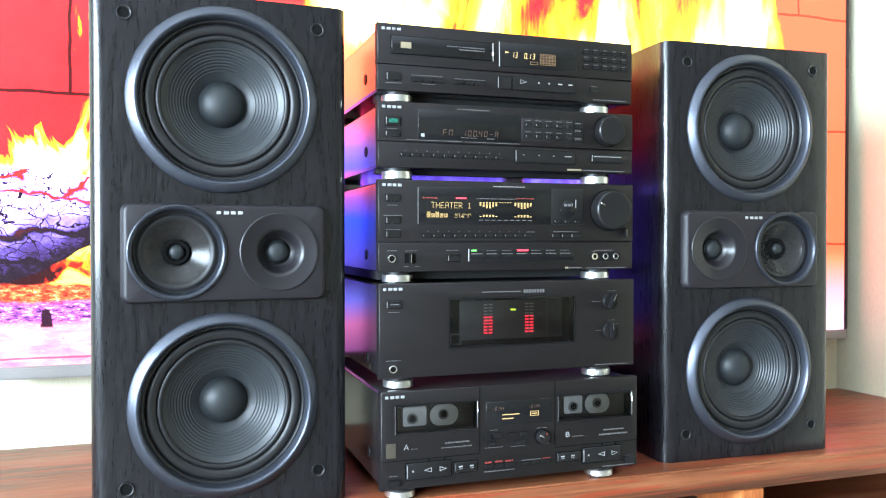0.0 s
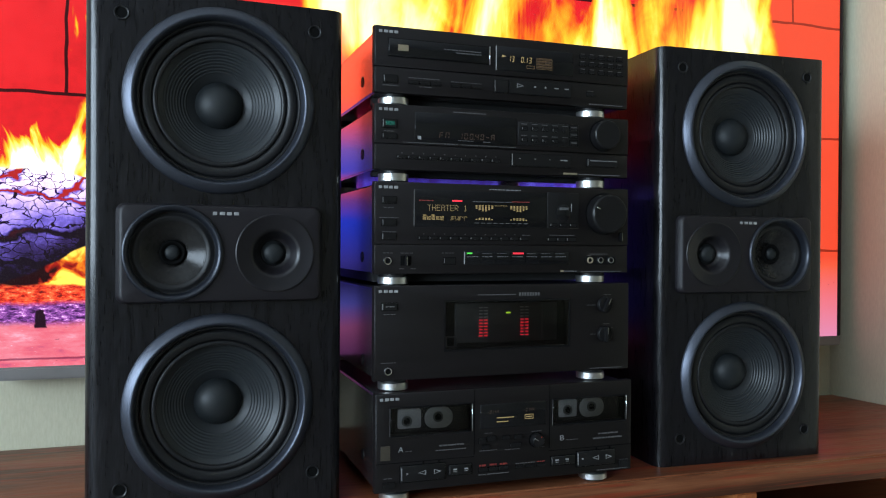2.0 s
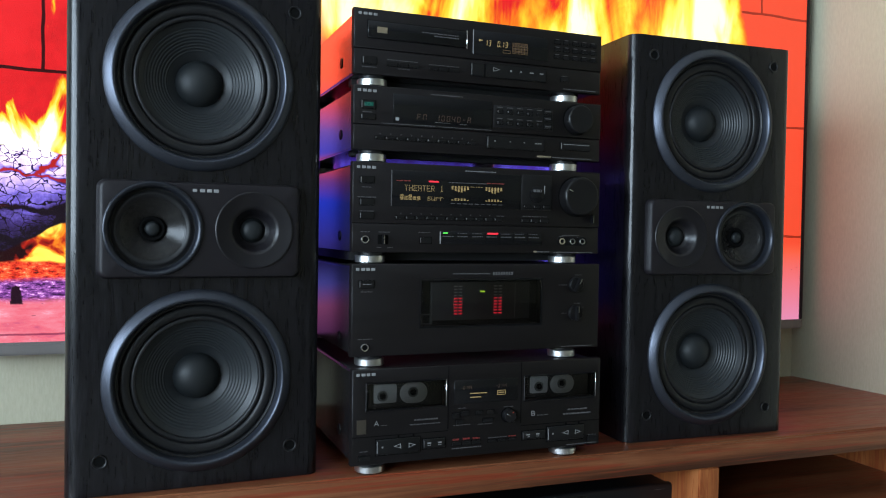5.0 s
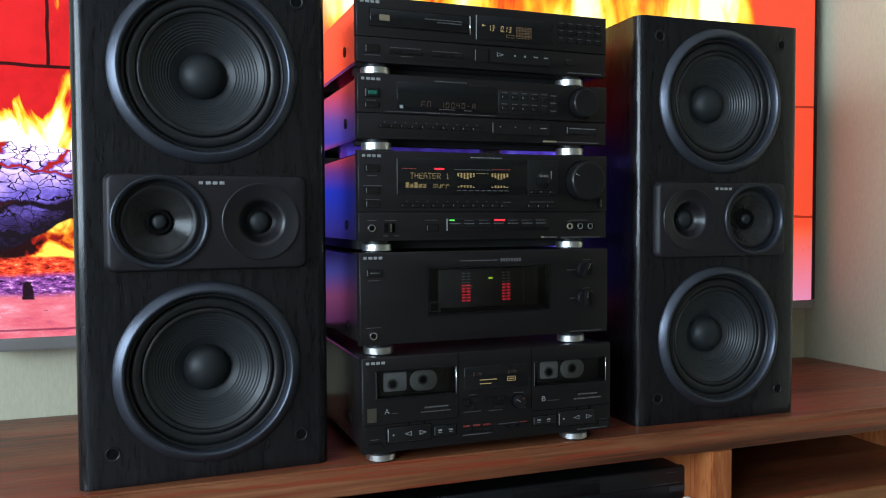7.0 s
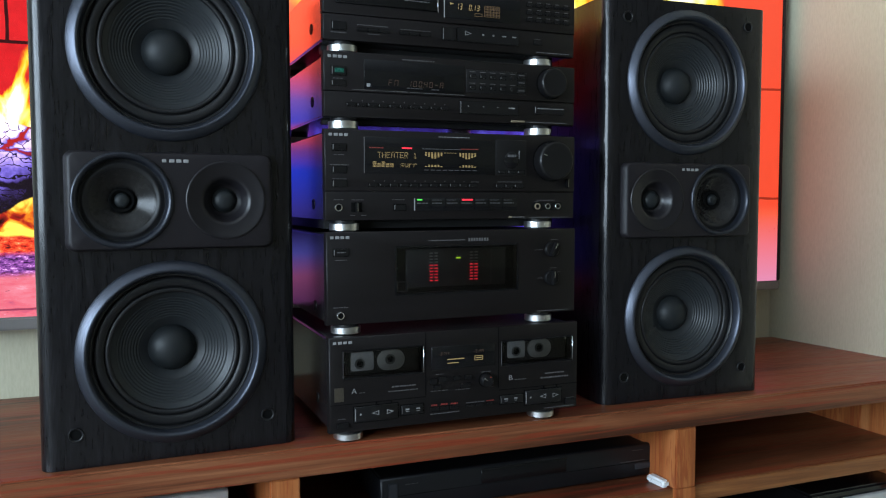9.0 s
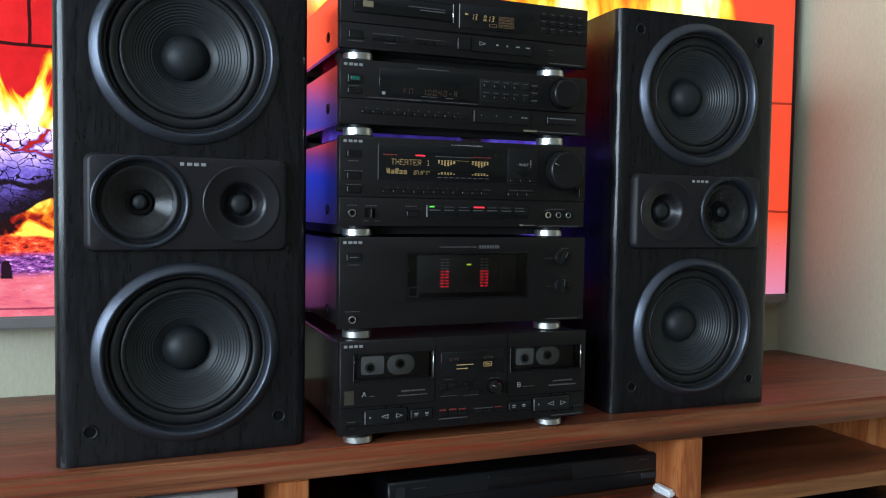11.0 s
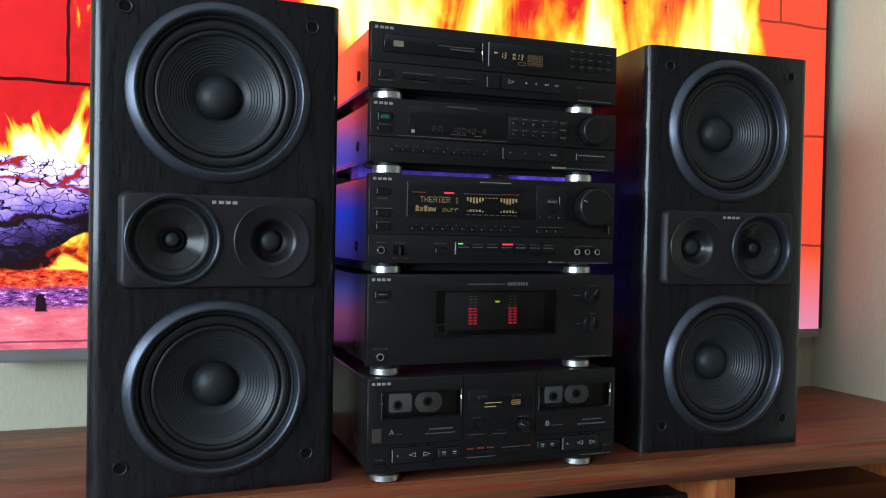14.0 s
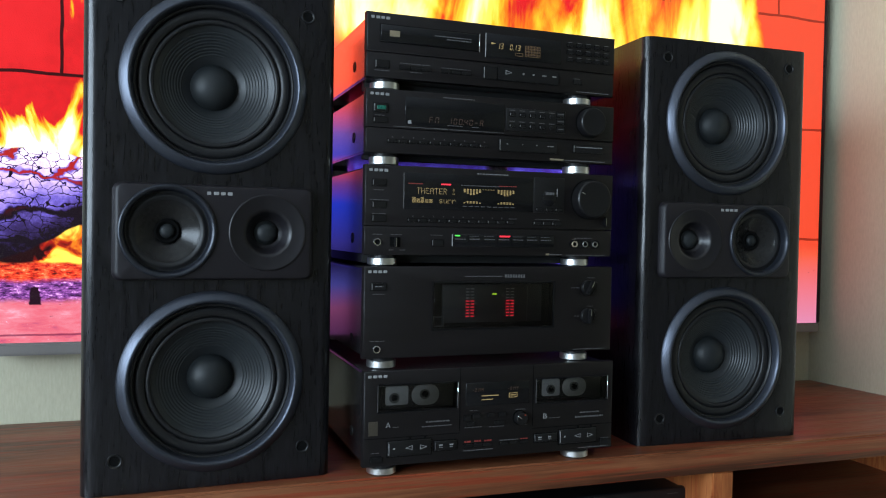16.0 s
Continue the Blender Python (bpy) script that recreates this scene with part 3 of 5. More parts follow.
# ---- the loudspeakers ----
def loudspeaker(place, turn, side):
    """side: +1 has the midrange driver towards -x, -1 mirrors it."""
    W, H, D = 0.288, 0.597, 0.25
    s = thing("loudspeaker", (0, 0, 0), "tall black ash three-way loudspeaker with two woofers, grille removed", "speaker", "pair of loudspeakers")
    # cabinet: a plan outline with rounded front edges, raised to the height
    bm = bmesh.new()
    r = 0.015
    plan = [(-W / 2, D), (-W / 2, r)] + [(-W / 2 + r - r * math.cos(a), r - r * math.sin(a)) for a in np.linspace(0.2, 1.5708, 6)]
    k = len(plan) - 1
    plan += [(-px, py) for px, py in plan[::-1]]
    lo, hi = ([bm.verts.new((px, py, z)) for px, py in plan] for z in (0.0006, H))
    bm.faces.new(lo[::-1])
    bm.faces.new(hi)
    for i in range(len(plan)):
        j = (i + 1) % len(plan)
        if i != k:
            bm.faces.new((lo[i], lo[j], hi[j], hi[i]))
    bmesh.ops.recalc_face_normals(bm, faces=bm.faces)
    holes = [circle(0, 0.4785, 0.0955, 64), circle(0, 0.1260, 0.0955, 64), rounded(-0.109, 0.109, 0.254, 0.351, 0.01)]
    holed_face(bm, [lo[k], lo[k + 1], hi[k + 1], hi[k]], holes, 0.0)
    part("cabinet", bm, ASH, s, "black ash veneered cabinet with rounded front edges", 30)
    for fx in (-0.11, 0.11):
        for fy in (0.05, 0.20):
            part("foot_pad", rbox(fx - 0.008, fx + 0.008, fy - 0.008, fy + 0.008, 0.0, 0.0007), RUBBER, s)
    # two woofers
    for cz in (0.4785, 0.1260):
        w = part("woofer", lathe([(0.1075, 0.0), (0.1072, -0.0016), (0.1060, -0.0030), (0.1035, -0.0052), (0.1000, -0.0080), (0.0980, -0.0092), (0.0966, -0.0096), (0.0954, -0.0090), (0.0940, -0.0066), (0.0926, -0.0030), (0.0918, 0.0005), (0.0915, 0.004), (0.1, 0.004)], 0, cz, 96), RING, s, "satin blue-grey trim ring round a black cone", 60)
        part("gasket", lathe([(0.0916, 0.0012), (0.0900, 0.0012), (0.0890, 0.0022), (0.0880, 0.0060), (0.0912, 0.0070)], 0, cz, 96), RUBBER, w)
        roll = [(0.0885, 0.0060)] + [(0.0822 + 0.0060 * math.cos(a), 0.0062 - 0.0036 * math.sin(a)) for a in np.linspace(0.1, math.pi - 0.1, 9)] + [(0.0755, 0.0075)]
        part("rubber_surround", lathe(roll, 0, cz, 96), RUBBER, w, "", 80)
        lip = [(0.0762, 0.0090)] + [(0.0726 + 0.0030 * math.cos(a), 0.0068 - 0.0026 * math.sin(a)) for a in np.linspace(0.0, math.pi, 9)] + [(0.0694, 0.0090)]
        part("cone_edge", lathe(lip, 0, cz, 96), RUBBER, w, "rounded bead round the cone", 80)
        prof = []
        for i in range(91):
            q = i / 90
            rad = 0.0700 - q * (0.0700 - 0.026)
            dep = 0.0085 + 0.027 * q ** 0.9
            if 0.14 < q < 0.74:
                dep += 0.00042 * math.sin((q - 0.14) / 0.60 * 2 * math.pi * 8)
            prof.append((rad, dep))
        part("cone", lathe(prof, 0, cz, 96), CONE, w, "ribbed dark paper cone", 80)
        cap = [(0.0282 * math.sin(a), 0.034 - 0.018 * (math.cos(a) - math.cos(1.35)) / (1 - math.cos(1.35))) for a in np.linspace(1.35, 0.0, 12)]
        part("dust_cap", lathe([(0.0282, 0.038)] + cap, 0, cz, 64), CAP, w, "domed matt dust cap", 80)
    # centre plate with midrange and tweeter
    px0, px1, pz0, pz1 = -0.1150 + 0.0020 * side, 0.1150 + 0.0020 * side, 0.2465, 0.3585
    mx, tx, mz = -0.0530 * side, 0.0605 * side, 0.3033
    bm = bmesh.new()
    rims = []
    for inset, y in ((0.0, 0.001), (0.0, -0.0026), (0.0008, -0.0046), (0.0036, -0.0090), (0.0052, -0.0104), (0.0072, -0.0110)):
        rims.append([bm.verts.new((px, y, pz)) for px, pz in rounded(px0 + inset, px1 - inset, pz0 + inset * 0.45, pz1 - inset * 0.45, 0.010 - inset * 0.4)])
    for u, v in zip(rims, rims[1:]):
        for i in range(len(u)):
            bm.faces.new((u[i], u[(i + 1) % len(u)], v[(i + 1) % len(v)], v[i]))
    holed_face(bm, rims[-1], [circle(mx, mz, 0.0508, 64), circle(tx, mz, 0.0450, 64)], -0.011)
    bmesh.ops.recalc_face_normals(bm, faces=bm.faces)
    p = part("driver_plate", bm, BAFFLE, s, "raised dark grey plastic plate with rounded corners", 30)
    m = part("midrange", lathe([(0.0545, -0.0078), (0.0542, -0.0096), (0.0528, -0.0114), (0.0505, -0.0114), (0.0480, -0.0088), (0.0466, -0.0040), (0.0460, 0.004), (0.05, 0.004)], mx, mz, 80, -0.003), RING_DARK, p, "glossy dark ring round the midrange driver", 60)
    part("surround", lathe([(0.0465, 0.0010), (0.0440, 0.0015), (0.0425, -0.0002), (0.0388, -0.0002), (0.0362, 0.003), (0.0350, 0.003)], mx, mz, 80, -0.003), RUBBER, m, "", 80)
    part("cone", lathe([(0.0362, 0.0022)] + [(0.0362 - 0.0242 * q, 0.0022 + 0.0138 * q ** 0.85) for q in np.linspace(0.05, 1, 10)], mx, mz, 80, -0.003), POLY, m, "glossy smoked midrange cone", 80)
    part("dust_cap", lathe([(0.0086, 0.017), (0.0086, 0.0115), (0.0074, 0.0090), (0.0045, 0.0076), (0.0, 0.0072)], mx, mz, 40, -0.003), CAP, m, "", 80)
    part("cap_collar", lathe([(0.0145, 0.017), (0.0145, 0.0120), (0.0136, 0.0108), (0.0116, 0.0108), (0.0100, 0.0130), (0.0084, 0.0135)], mx, mz, 40, -0.003), DARK, m, "", 60)
    t = part("tweeter", lathe([(0.0462, -0.0076), (0.0456, -0.0092), (0.0440, -0.0094), (0.0425, -0.0087), (0.0300, -0.0072), (0.0275, -0.0066), (0.0248, -0.0032), (0.0205, 0.0040), (0.0172, 0.0088), (0.0145, 0.0095)], tx, mz, 80, -0.003), HORN, p, "horn-loaded dark tweeter flare", 80)
    part("dome", lathe([(0.0148, 0.0096), (0.0125, 0.0085)] + [(0.0125 * math.sin(a), 0.0075 - 0.0065 * math.cos(a)) for a in np.linspace(1.4, 0.0, 8)], tx, mz, 48, -0.003), CAP, t, "soft dark dome", 80)
    part("dome_surround", lathe([(0.0166, 0.0092), (0.0120, 0.0094)], tx, mz, 48, -0.003), DARK, t)
    for i, bw in enumerate((0.0055, 0.0068, 0.0065, 0.0065)):
        bx = -0.0090 + i * 0.0078 + 0.0035 * (side - 1)
        part("maker_mark", rbox(bx - 0.0015, bx - 0.0015 + bw * 0.86, -0.0114, -0.0108, 0.3464, 0.3502, 0.0004, 1), PRINT, p, "plain silver bar of the maker's mark")
    # four grille sockets
    for bx in (-0.1076, 0.1076):
        for bz in (0.0400, 0.5684):
            k = part("grille_socket", lathe([(0.0082, 0.0), (0.0082, -0.0012), (0.0076, -0.0020), (0.0066, -0.0018), (0.0058, -0.0005), (0.0058, 0.0)], bx, bz, 28), RUBBER, s, "", 60)
            part("socket_hole", lathe([(0.0059, -0.0006), (0.0, -0.0006)], bx, bz, 20), DARK, k)
    s.matrix_basis = pose(*place, 0, 0, turn)
    return s


loudspeaker((-0.3551, 0.0182, TOP), 1.88, 1)
loudspeaker((0.3853, 0.0198, TOP), -2.16, -1)


# ---- the hi-fi stack ----
def bars(rows, y=-0.0003, thick=0.0003):
    """Short raised strips (x0, x1, z0, z1) for printing too small to read, in one mesh."""
    bm = bmesh.new()
    for x0, x1, z0, z1 in rows:
        rbox(x0, x1, y, y + thick, z0, z1, bm=bm)
    return bm


def script(x0, x1, z0, z1, seed, y=-0.0003):
    """A line of unreadable small print: uneven bars between x0 and x1."""
    rnd = random.Random(seed)
    rows, x = [], x0
    while x < x1 - 0.0008:
        w = min(rnd.uniform(0.002, 0.006), x1 - x)
        rows.append((x, x + w, z0, z1))
        x += w + 0.0009
    return rows


def letters(body, x0, x1, z0, z1, y, material, parent, name, label=""):
    """Built-in lettering fitted into a box on the front, facing -y."""
    cu = bpy.data.curves.new(name, "FONT")
    cu.body, cu.extrude = body, 0.0
    tmp = bpy.data.objects.new(name, cu)
    me = bpy.data.meshes.new_from_object(tmp)
    bpy.data.objects.remove(tmp)
    bpy.data.curves.remove(cu)
    bm = bmesh.new()
    bm.from_mesh(me)
    bpy.data.meshes.remove(me)
    xs, ys = [v.co.x for v in bm.verts], [v.co.y for v in bm.verts]
    sx, sy = (x1 - x0) / (max(xs) - min(xs)), (z1 - z0) / (max(ys) - min(ys))
    bx, by = min(xs), min(ys)
    for v in bm.verts:
        v.co = Vector((x0 + (v.co.x - bx) * sx, y, z0 + (v.co.y - by) * sy))
    bmesh.ops.recalc_face_normals(bm, faces=bm.faces)
    for f in bm.faces:
        if f.normal.y > 0:
            f.normal_flip()
    return part(name, bm, material, parent, label)


SEGMENTS = {"0": "abcdef", "1": "bc", "2": "abged", "3": "abgcd", "4": "fgbc", "A": "abcefg", "F": "aefg", "M": "abcef", "-": "g"}


def segment_text(body, x0, x1, z0, z1, y, material, parent, name, label="", line=0.0008):
    """Slanted seven-segment figures between x0 and x1; a point takes no width."""
    cells = [ch for ch in body if ch != "."]
    pitch = (x1 - x0) / len(cells)
    w, h = pitch * 0.62, z1 - z0
    bm, i = bmesh.new(), 0
    for ch in body:
        if ch == ".":
            ax = x0 + i * pitch - pitch * 0.22
            rbox(ax, ax + line * 1.2, y, y + 0.0002, z0, z0 + line * 1.2, bm=bm)
            continue
        ax = x0 + i * pitch
        mid = (z0 + z1) / 2
        g = line * 0.6
        boxes = {"a": (ax + g, ax + w - g, z1 - line, z1), "g": (ax + g, ax + w - g, mid - line / 2, mid + line / 2), "d": (ax + g, ax + w - g, z0, z0 + line),
                 "f": (ax, ax + line, mid + g, z1 - g), "e": (ax, ax + line, z0 + g, mid - g), "b": (ax + w - line, ax + w, mid + g, z1 - g), "c": (ax + w - line, ax + w, z0 + g, mid - g)}
        for k in SEGMENTS.get(ch, ""):
            a, b, lo, hi = boxes[k]
            rbox(a, b, y, y + 0.0002, lo, hi, bm=bm)
        i += 1
    for v in bm.verts:
        v.co.x += (v.co.z - z0) * 0.12
    return part(name, bm, material, parent, label)


DOTS = {"T": "1F 04 04 04 04 04 04", "H": "11 11 11 1F 11 11 11", "E": "1F 10 10 1E 10 10 1F", "A": "0E 11 11 1F 11 11 11", "R": "1E 11 11 1E 14 12 11", "1": "04 0C 04 04 04 04 0E",
        "s": "00 00 0F 10 0E 01 1E", "u": "00 00 11 11 11 13 0D", "r": "00 00 16 19 10 10 10", " ": "00 00 00 00 00 00 00", "#": "1F 1F 1F 1F 1F 1F 1F", "=": "00 00 1F 1F 1F 1F 1F"}


def dot_text(body, x0, x1, z0, z1, y, material, parent, name, label=""):
    """Dot-matrix lettering, five by seven dots a character."""
    px, pz = (x1 - x0) / (6 * len(body) - 1), (z1 - z0) / 7
    rows = []
    for n, ch in enumerate(body):
        for r, bits in enumerate(DOTS[ch].split()):
            for c in range(5):
                if int(bits, 16) >> (4 - c) & 1:
                    a, b = x0 + (6 * n + c) * px, z1 - (r + 1) * pz
                    rows.append((a, a + px * 0.62, b, b + pz * 0.66))
    return part(name, bars(rows, y, 0.0002), material, parent, label)


def panel(x0, x1, z0, z1, y0, y1, holes=(), edge=0.002):
    """A front plate with chamfered edges and rectangular openings through it."""
    bm = bmesh.new()
    rims = []
    for inset, y in ((0.0, y1), (0.0, y0 + edge), (edge * 0.35, y0 + edge * 0.35), (edge, y0)):
        rims.append([bm.verts.new(p) for p in ((x0 + inset, y, z0 + inset), (x1 - inset, y, z0 + inset), (x1 - inset, y, z1 - inset), (x0 + inset, y, z1 - inset))])
    for u, v in zip(rims, rims[1:]):
        for i in range(4):
            bm.faces.new((u[i], u[(i + 1) % 4], v[(i + 1) % 4], v[i]))
    outlines = [[(a, c), (b, c), (b, d), (a, d)] for a, b, c, d in holes]
    holed_face(bm, rims[-1], outlines, y0)
    for pts in outlines:
        f, b = ([bm.verts.new((px, y, pz)) for px, pz in pts] for y in (y0, y1))
        for i in range(4):
            bm.faces.new((f[i], f[(i + 1) % 4], b[(i + 1) % 4], b[i]))
    bmesh.ops.remove_doubles(bm, verts=bm.verts, dist=1e-6)
    bmesh.ops.recalc_face_normals(bm, faces=bm.faces)
    bm.normal_update()
    if sum(f.normal.y * f.calc_area() for f in bm.faces) > 0:
        bmesh.ops.reverse_faces(bm, faces=bm.faces)
    return bm


def upright_lathe(profile, cx, cy, n=40):
    """Turns (radius, height) pairs about an upright axis."""
    bm = lathe([(r, h) for r, h in profile], 0, 0, n)
    bmesh.ops.transform(bm, matrix=Matrix(((1, 0, 0, cx), (0, 0, 1, cy), (0, 1, 0, 0), (0, 0, 0, 1))), verts=bm.verts)
    bmesh.ops.recalc_face_normals(bm, faces=bm.faces)
    return bm


# how far each front stands back from the amplifier's
SET_BACK = {"compact_disc_player": 0.0057, "tuner": 0.0040, "preamplifier": 0.0029, "power_amplifier": 0.0, "cassette_deck": -0.0084}


def unit(name, z0, z1, below, label, holes=(), ledge=None, depth=0.345, screw=0.025):
    """The common body of a stack unit: case, front, feet, side screws and the maker's mark."""
    u = thing(name, (0, 0, below), label, name.replace("_", " ").replace("compact disc", "CD"), "stacked hi-fi units")
    part("case", rbox(-0.1745, 0.1745, 0.0125, depth, z0 + 0.001, z1 - 0.004, 0.002), CASE, u, "satin black steel case")
    part("top_cover", rbox(-0.172, 0.172, 0.0135, depth - 0.002, z1 - 0.0038, z1 - 0.0022, 0.0006), COVER, u)
    if ledge:
        up = [h for h in holes if h[2] >= ledge]
        lo = [h for h in holes if h[2] < ledge]
        front = part("front_panel", panel(-0.1775, 0.1775, ledge, z1, 0.0, 0.012, up), FACE, u, "charcoal front panel")
        part("lower_panel", panel(-0.1770, 0.1770, z0, ledge - 0.0003, 0.0012, 0.0122, lo, 0.0015), FACE, u, "charcoal lower panel strip")
    else:
        front = part("front_panel", panel(-0.1775, 0.1775, z0, z1, 0.0, 0.012, holes), FACE, u, "charcoal front panel")
    pad = 0.0020 if below == TOP else 0.0014
    for fx in (-0.1475, 0.131):
        for fy in (0.022, depth - 0.05):
            f = part("foot", upright_lathe([(0.0, z0 - 0.0040), (0.0184, z0 - 0.0040), (0.0190, z0 - 0.0046), (0.0190, below + pad + 0.0006), (0.0184, below + pad), (0.0, below + pad)], fx, fy, 56), CHROME, u, "silver aluminium foot", 8)
            part("foot_collar", upright_lathe([(0.0, z0 + 0.002), (0.0165, z0 + 0.002), (0.0165, z0 - 0.0042), (0.0, z0 - 0.0042)], fx, fy, 32), RUBBER, f)
            part("foot_pad", upright_lathe([(0.0, below + pad + 0.0002), (0.0150, below + pad + 0.0002), (0.0150, below), (0.0, below)], fx, fy, 28), RUBBER, f)
    for sy in (0.074, depth - 0.06):
        bm = lathe([(0.0, -0.0008), (0.0050, -0.0010), (0.0066, -0.0008), (0.0070, 0.0)], 0, 0, 24)
        bmesh.ops.transform(bm, matrix=Matrix(((0, 1, 0, -0.1745), (1, 0, 0, sy), (0, 0, 1, z0 + screw), (0, 0, 0, 1))), verts=bm.verts)
        part("case_screw", bm, RUBBER, u)
    u.location.y += SET_BACK[name]
    for i, bw in enumerate((0.0050, 0.0060, 0.0055, 0.0058)):
        bx = -0.1722 + i * 0.0065
        part("maker_mark", rbox(bx, bx + bw * 0.84, -0.0005, 0.0002, z1 - 0.0086, z1 - 0.0052, 0.0003, 1), PRINT, front, "plain silver bar of the maker's mark")
    return u, front


def button(parent, x0, x1, z0, z1, y=0.0, high=0.0016, material=None, name="button", tick=False, label=""):
    part("button_gap", rbox(x0 - 0.0005, x1 + 0.0005, y - 0.00025, y + 0.0005, z0 - 0.0005, z1 + 0.0005), DARK, parent)
    b = part(name, rbox(x0, x1, y - high, y + 0.0003, z0, z1, 0.0006, 2), material or BUTTON, parent, label)
    if tick:
        part("tick", rbox(x0 + 0.0006, x0 + 0.0013, y - high - 0.0002, y - high + 0.0003, z0 + 0.001, z1 - 0.0008), PRINT, b)
    return b


def knob(parent, cx, cz, r, high, y=0.0, pointer_or_glint=None, name="knob", label=""):
    part("knob_well", lathe([(r + 0.0020, -0.0004), (r + 0.0016, -0.0009), (r, -0.0003), (r, 0.0004)], cx, cz, 64, y), DARK, parent)
    k = part(name, lathe([(r, 0.0), (r, -high * 0.72), (r * 0.985, -high * 0.86), (r * 0.94, -high * 0.96), (r * 0.90, -high), (r * 0.80, -high * 0.985), (0, -high * 0.97)], cx, cz, 72, y), BUTTON, parent, label or "smooth round black knob", 50)
    # a bright bar: pointer on small knobs, modelled reflection on the volume knob
    if pointer_or_glint is not None:
        bm = rbox(-0.0007, 0.0007, y - high - 0.0006, y - high + 0.0006, r * (0.62 if r > 0.02 else 0.1), r * 0.86, 0.0003, 1)
        bmesh.ops.rotate(bm, verts=bm.verts, cent=(0, 0, 0), matrix=Matrix.Rotation(radians(pointer_or_glint), 3, "Y"))
        bmesh.ops.translate(bm, verts=bm.verts, vec=(cx, 0, cz))
        part("pointer_or_glint", bm, BRIGHT, k)
    return k


def ridge_knob(parent, cx, cz, r, turn):
    """A small round selector with a raised finger bar."""
    k = part("selector_knob", lathe([(r, 0.0), (r, -0.004), (r * 0.93, -0.005), (0, -0.005)], cx, cz, 48), BUTTON, parent, "small black selector with a raised bar", 50)
    bm = rbox(-0.0024, 0.0024, -0.0115, -0.0045, -r * 0.95, r * 0.95, 0.0010, 2)
    bmesh.ops.rotate(bm, verts=bm.verts, cent=(0, 0, 0), matrix=Matrix.Rotation(radians(turn), 3, "Y"))
    bmesh.ops.translate(bm, verts=bm.verts, vec=(cx, 0, cz))
    part("finger_bar", bm, BUTTON, k)
    bm = rbox(-0.0006, 0.0006, -0.0119, -0.0113, 0.001, r * 0.9)
    bmesh.ops.rotate(bm, verts=bm.verts, cent=(0, 0, 0), matrix=Matrix.Rotation(radians(turn), 3, "Y"))
    bmesh.ops.translate(bm, verts=bm.verts, vec=(cx, 0, cz))
    part("pointer_or_glint", bm, BRIGHT, k)


def socket(parent, cx, cz, r, y=0.0, material=None):
    s = part("socket", lathe([(r, 0.0004), (r, -0.0012), (r * 0.90, -0.0018), (r * 0.66, -0.0016), (r * 0.60, -0.0004), (r * 0.60, 0.0004)], cx, cz, 36, y), material or BRIGHT, parent, "bright metal ring jack socket", 50)
    part("socket_hole", lathe([(r * 0.61, -0.0005), (0, -0.0005)], cx, cz, 24, y), DARK, s)


def triangle(cx, cz, w, h, y, line=0.0009):
    """An outlined play triangle that points to +x (w > 0) or -x (w < 0)."""
    out = [(cx - w / 2, cz - h / 2), (cx + w / 2, cz), (cx - w / 2, cz + h / 2)]
    k = 0.64
    inn = [(cx + (px - cx) * k - w * 0.08, cz + (pz - cz) * k) for px, pz in out]
    bm = bmesh.new()
    o, i = ([bm.verts.new((px, y, pz)) for px, pz in pts] for pts in (out, inn))
    for a in range(3):
        b = (a + 1) % 3
        f = bm.faces.new((o[a], o[b], i[b], i[a]))
    bmesh.ops.recalc_face_normals(bm, faces=bm.faces)
    bm.normal_update()
    for f in bm.faces:
        if f.normal.y > 0:
            f.normal_flip()
    return bm


COVER = speckled("vented_black_cover", (0.02, 0.02, 0.02), 0.6, 0, 0.3, vary=0.15)


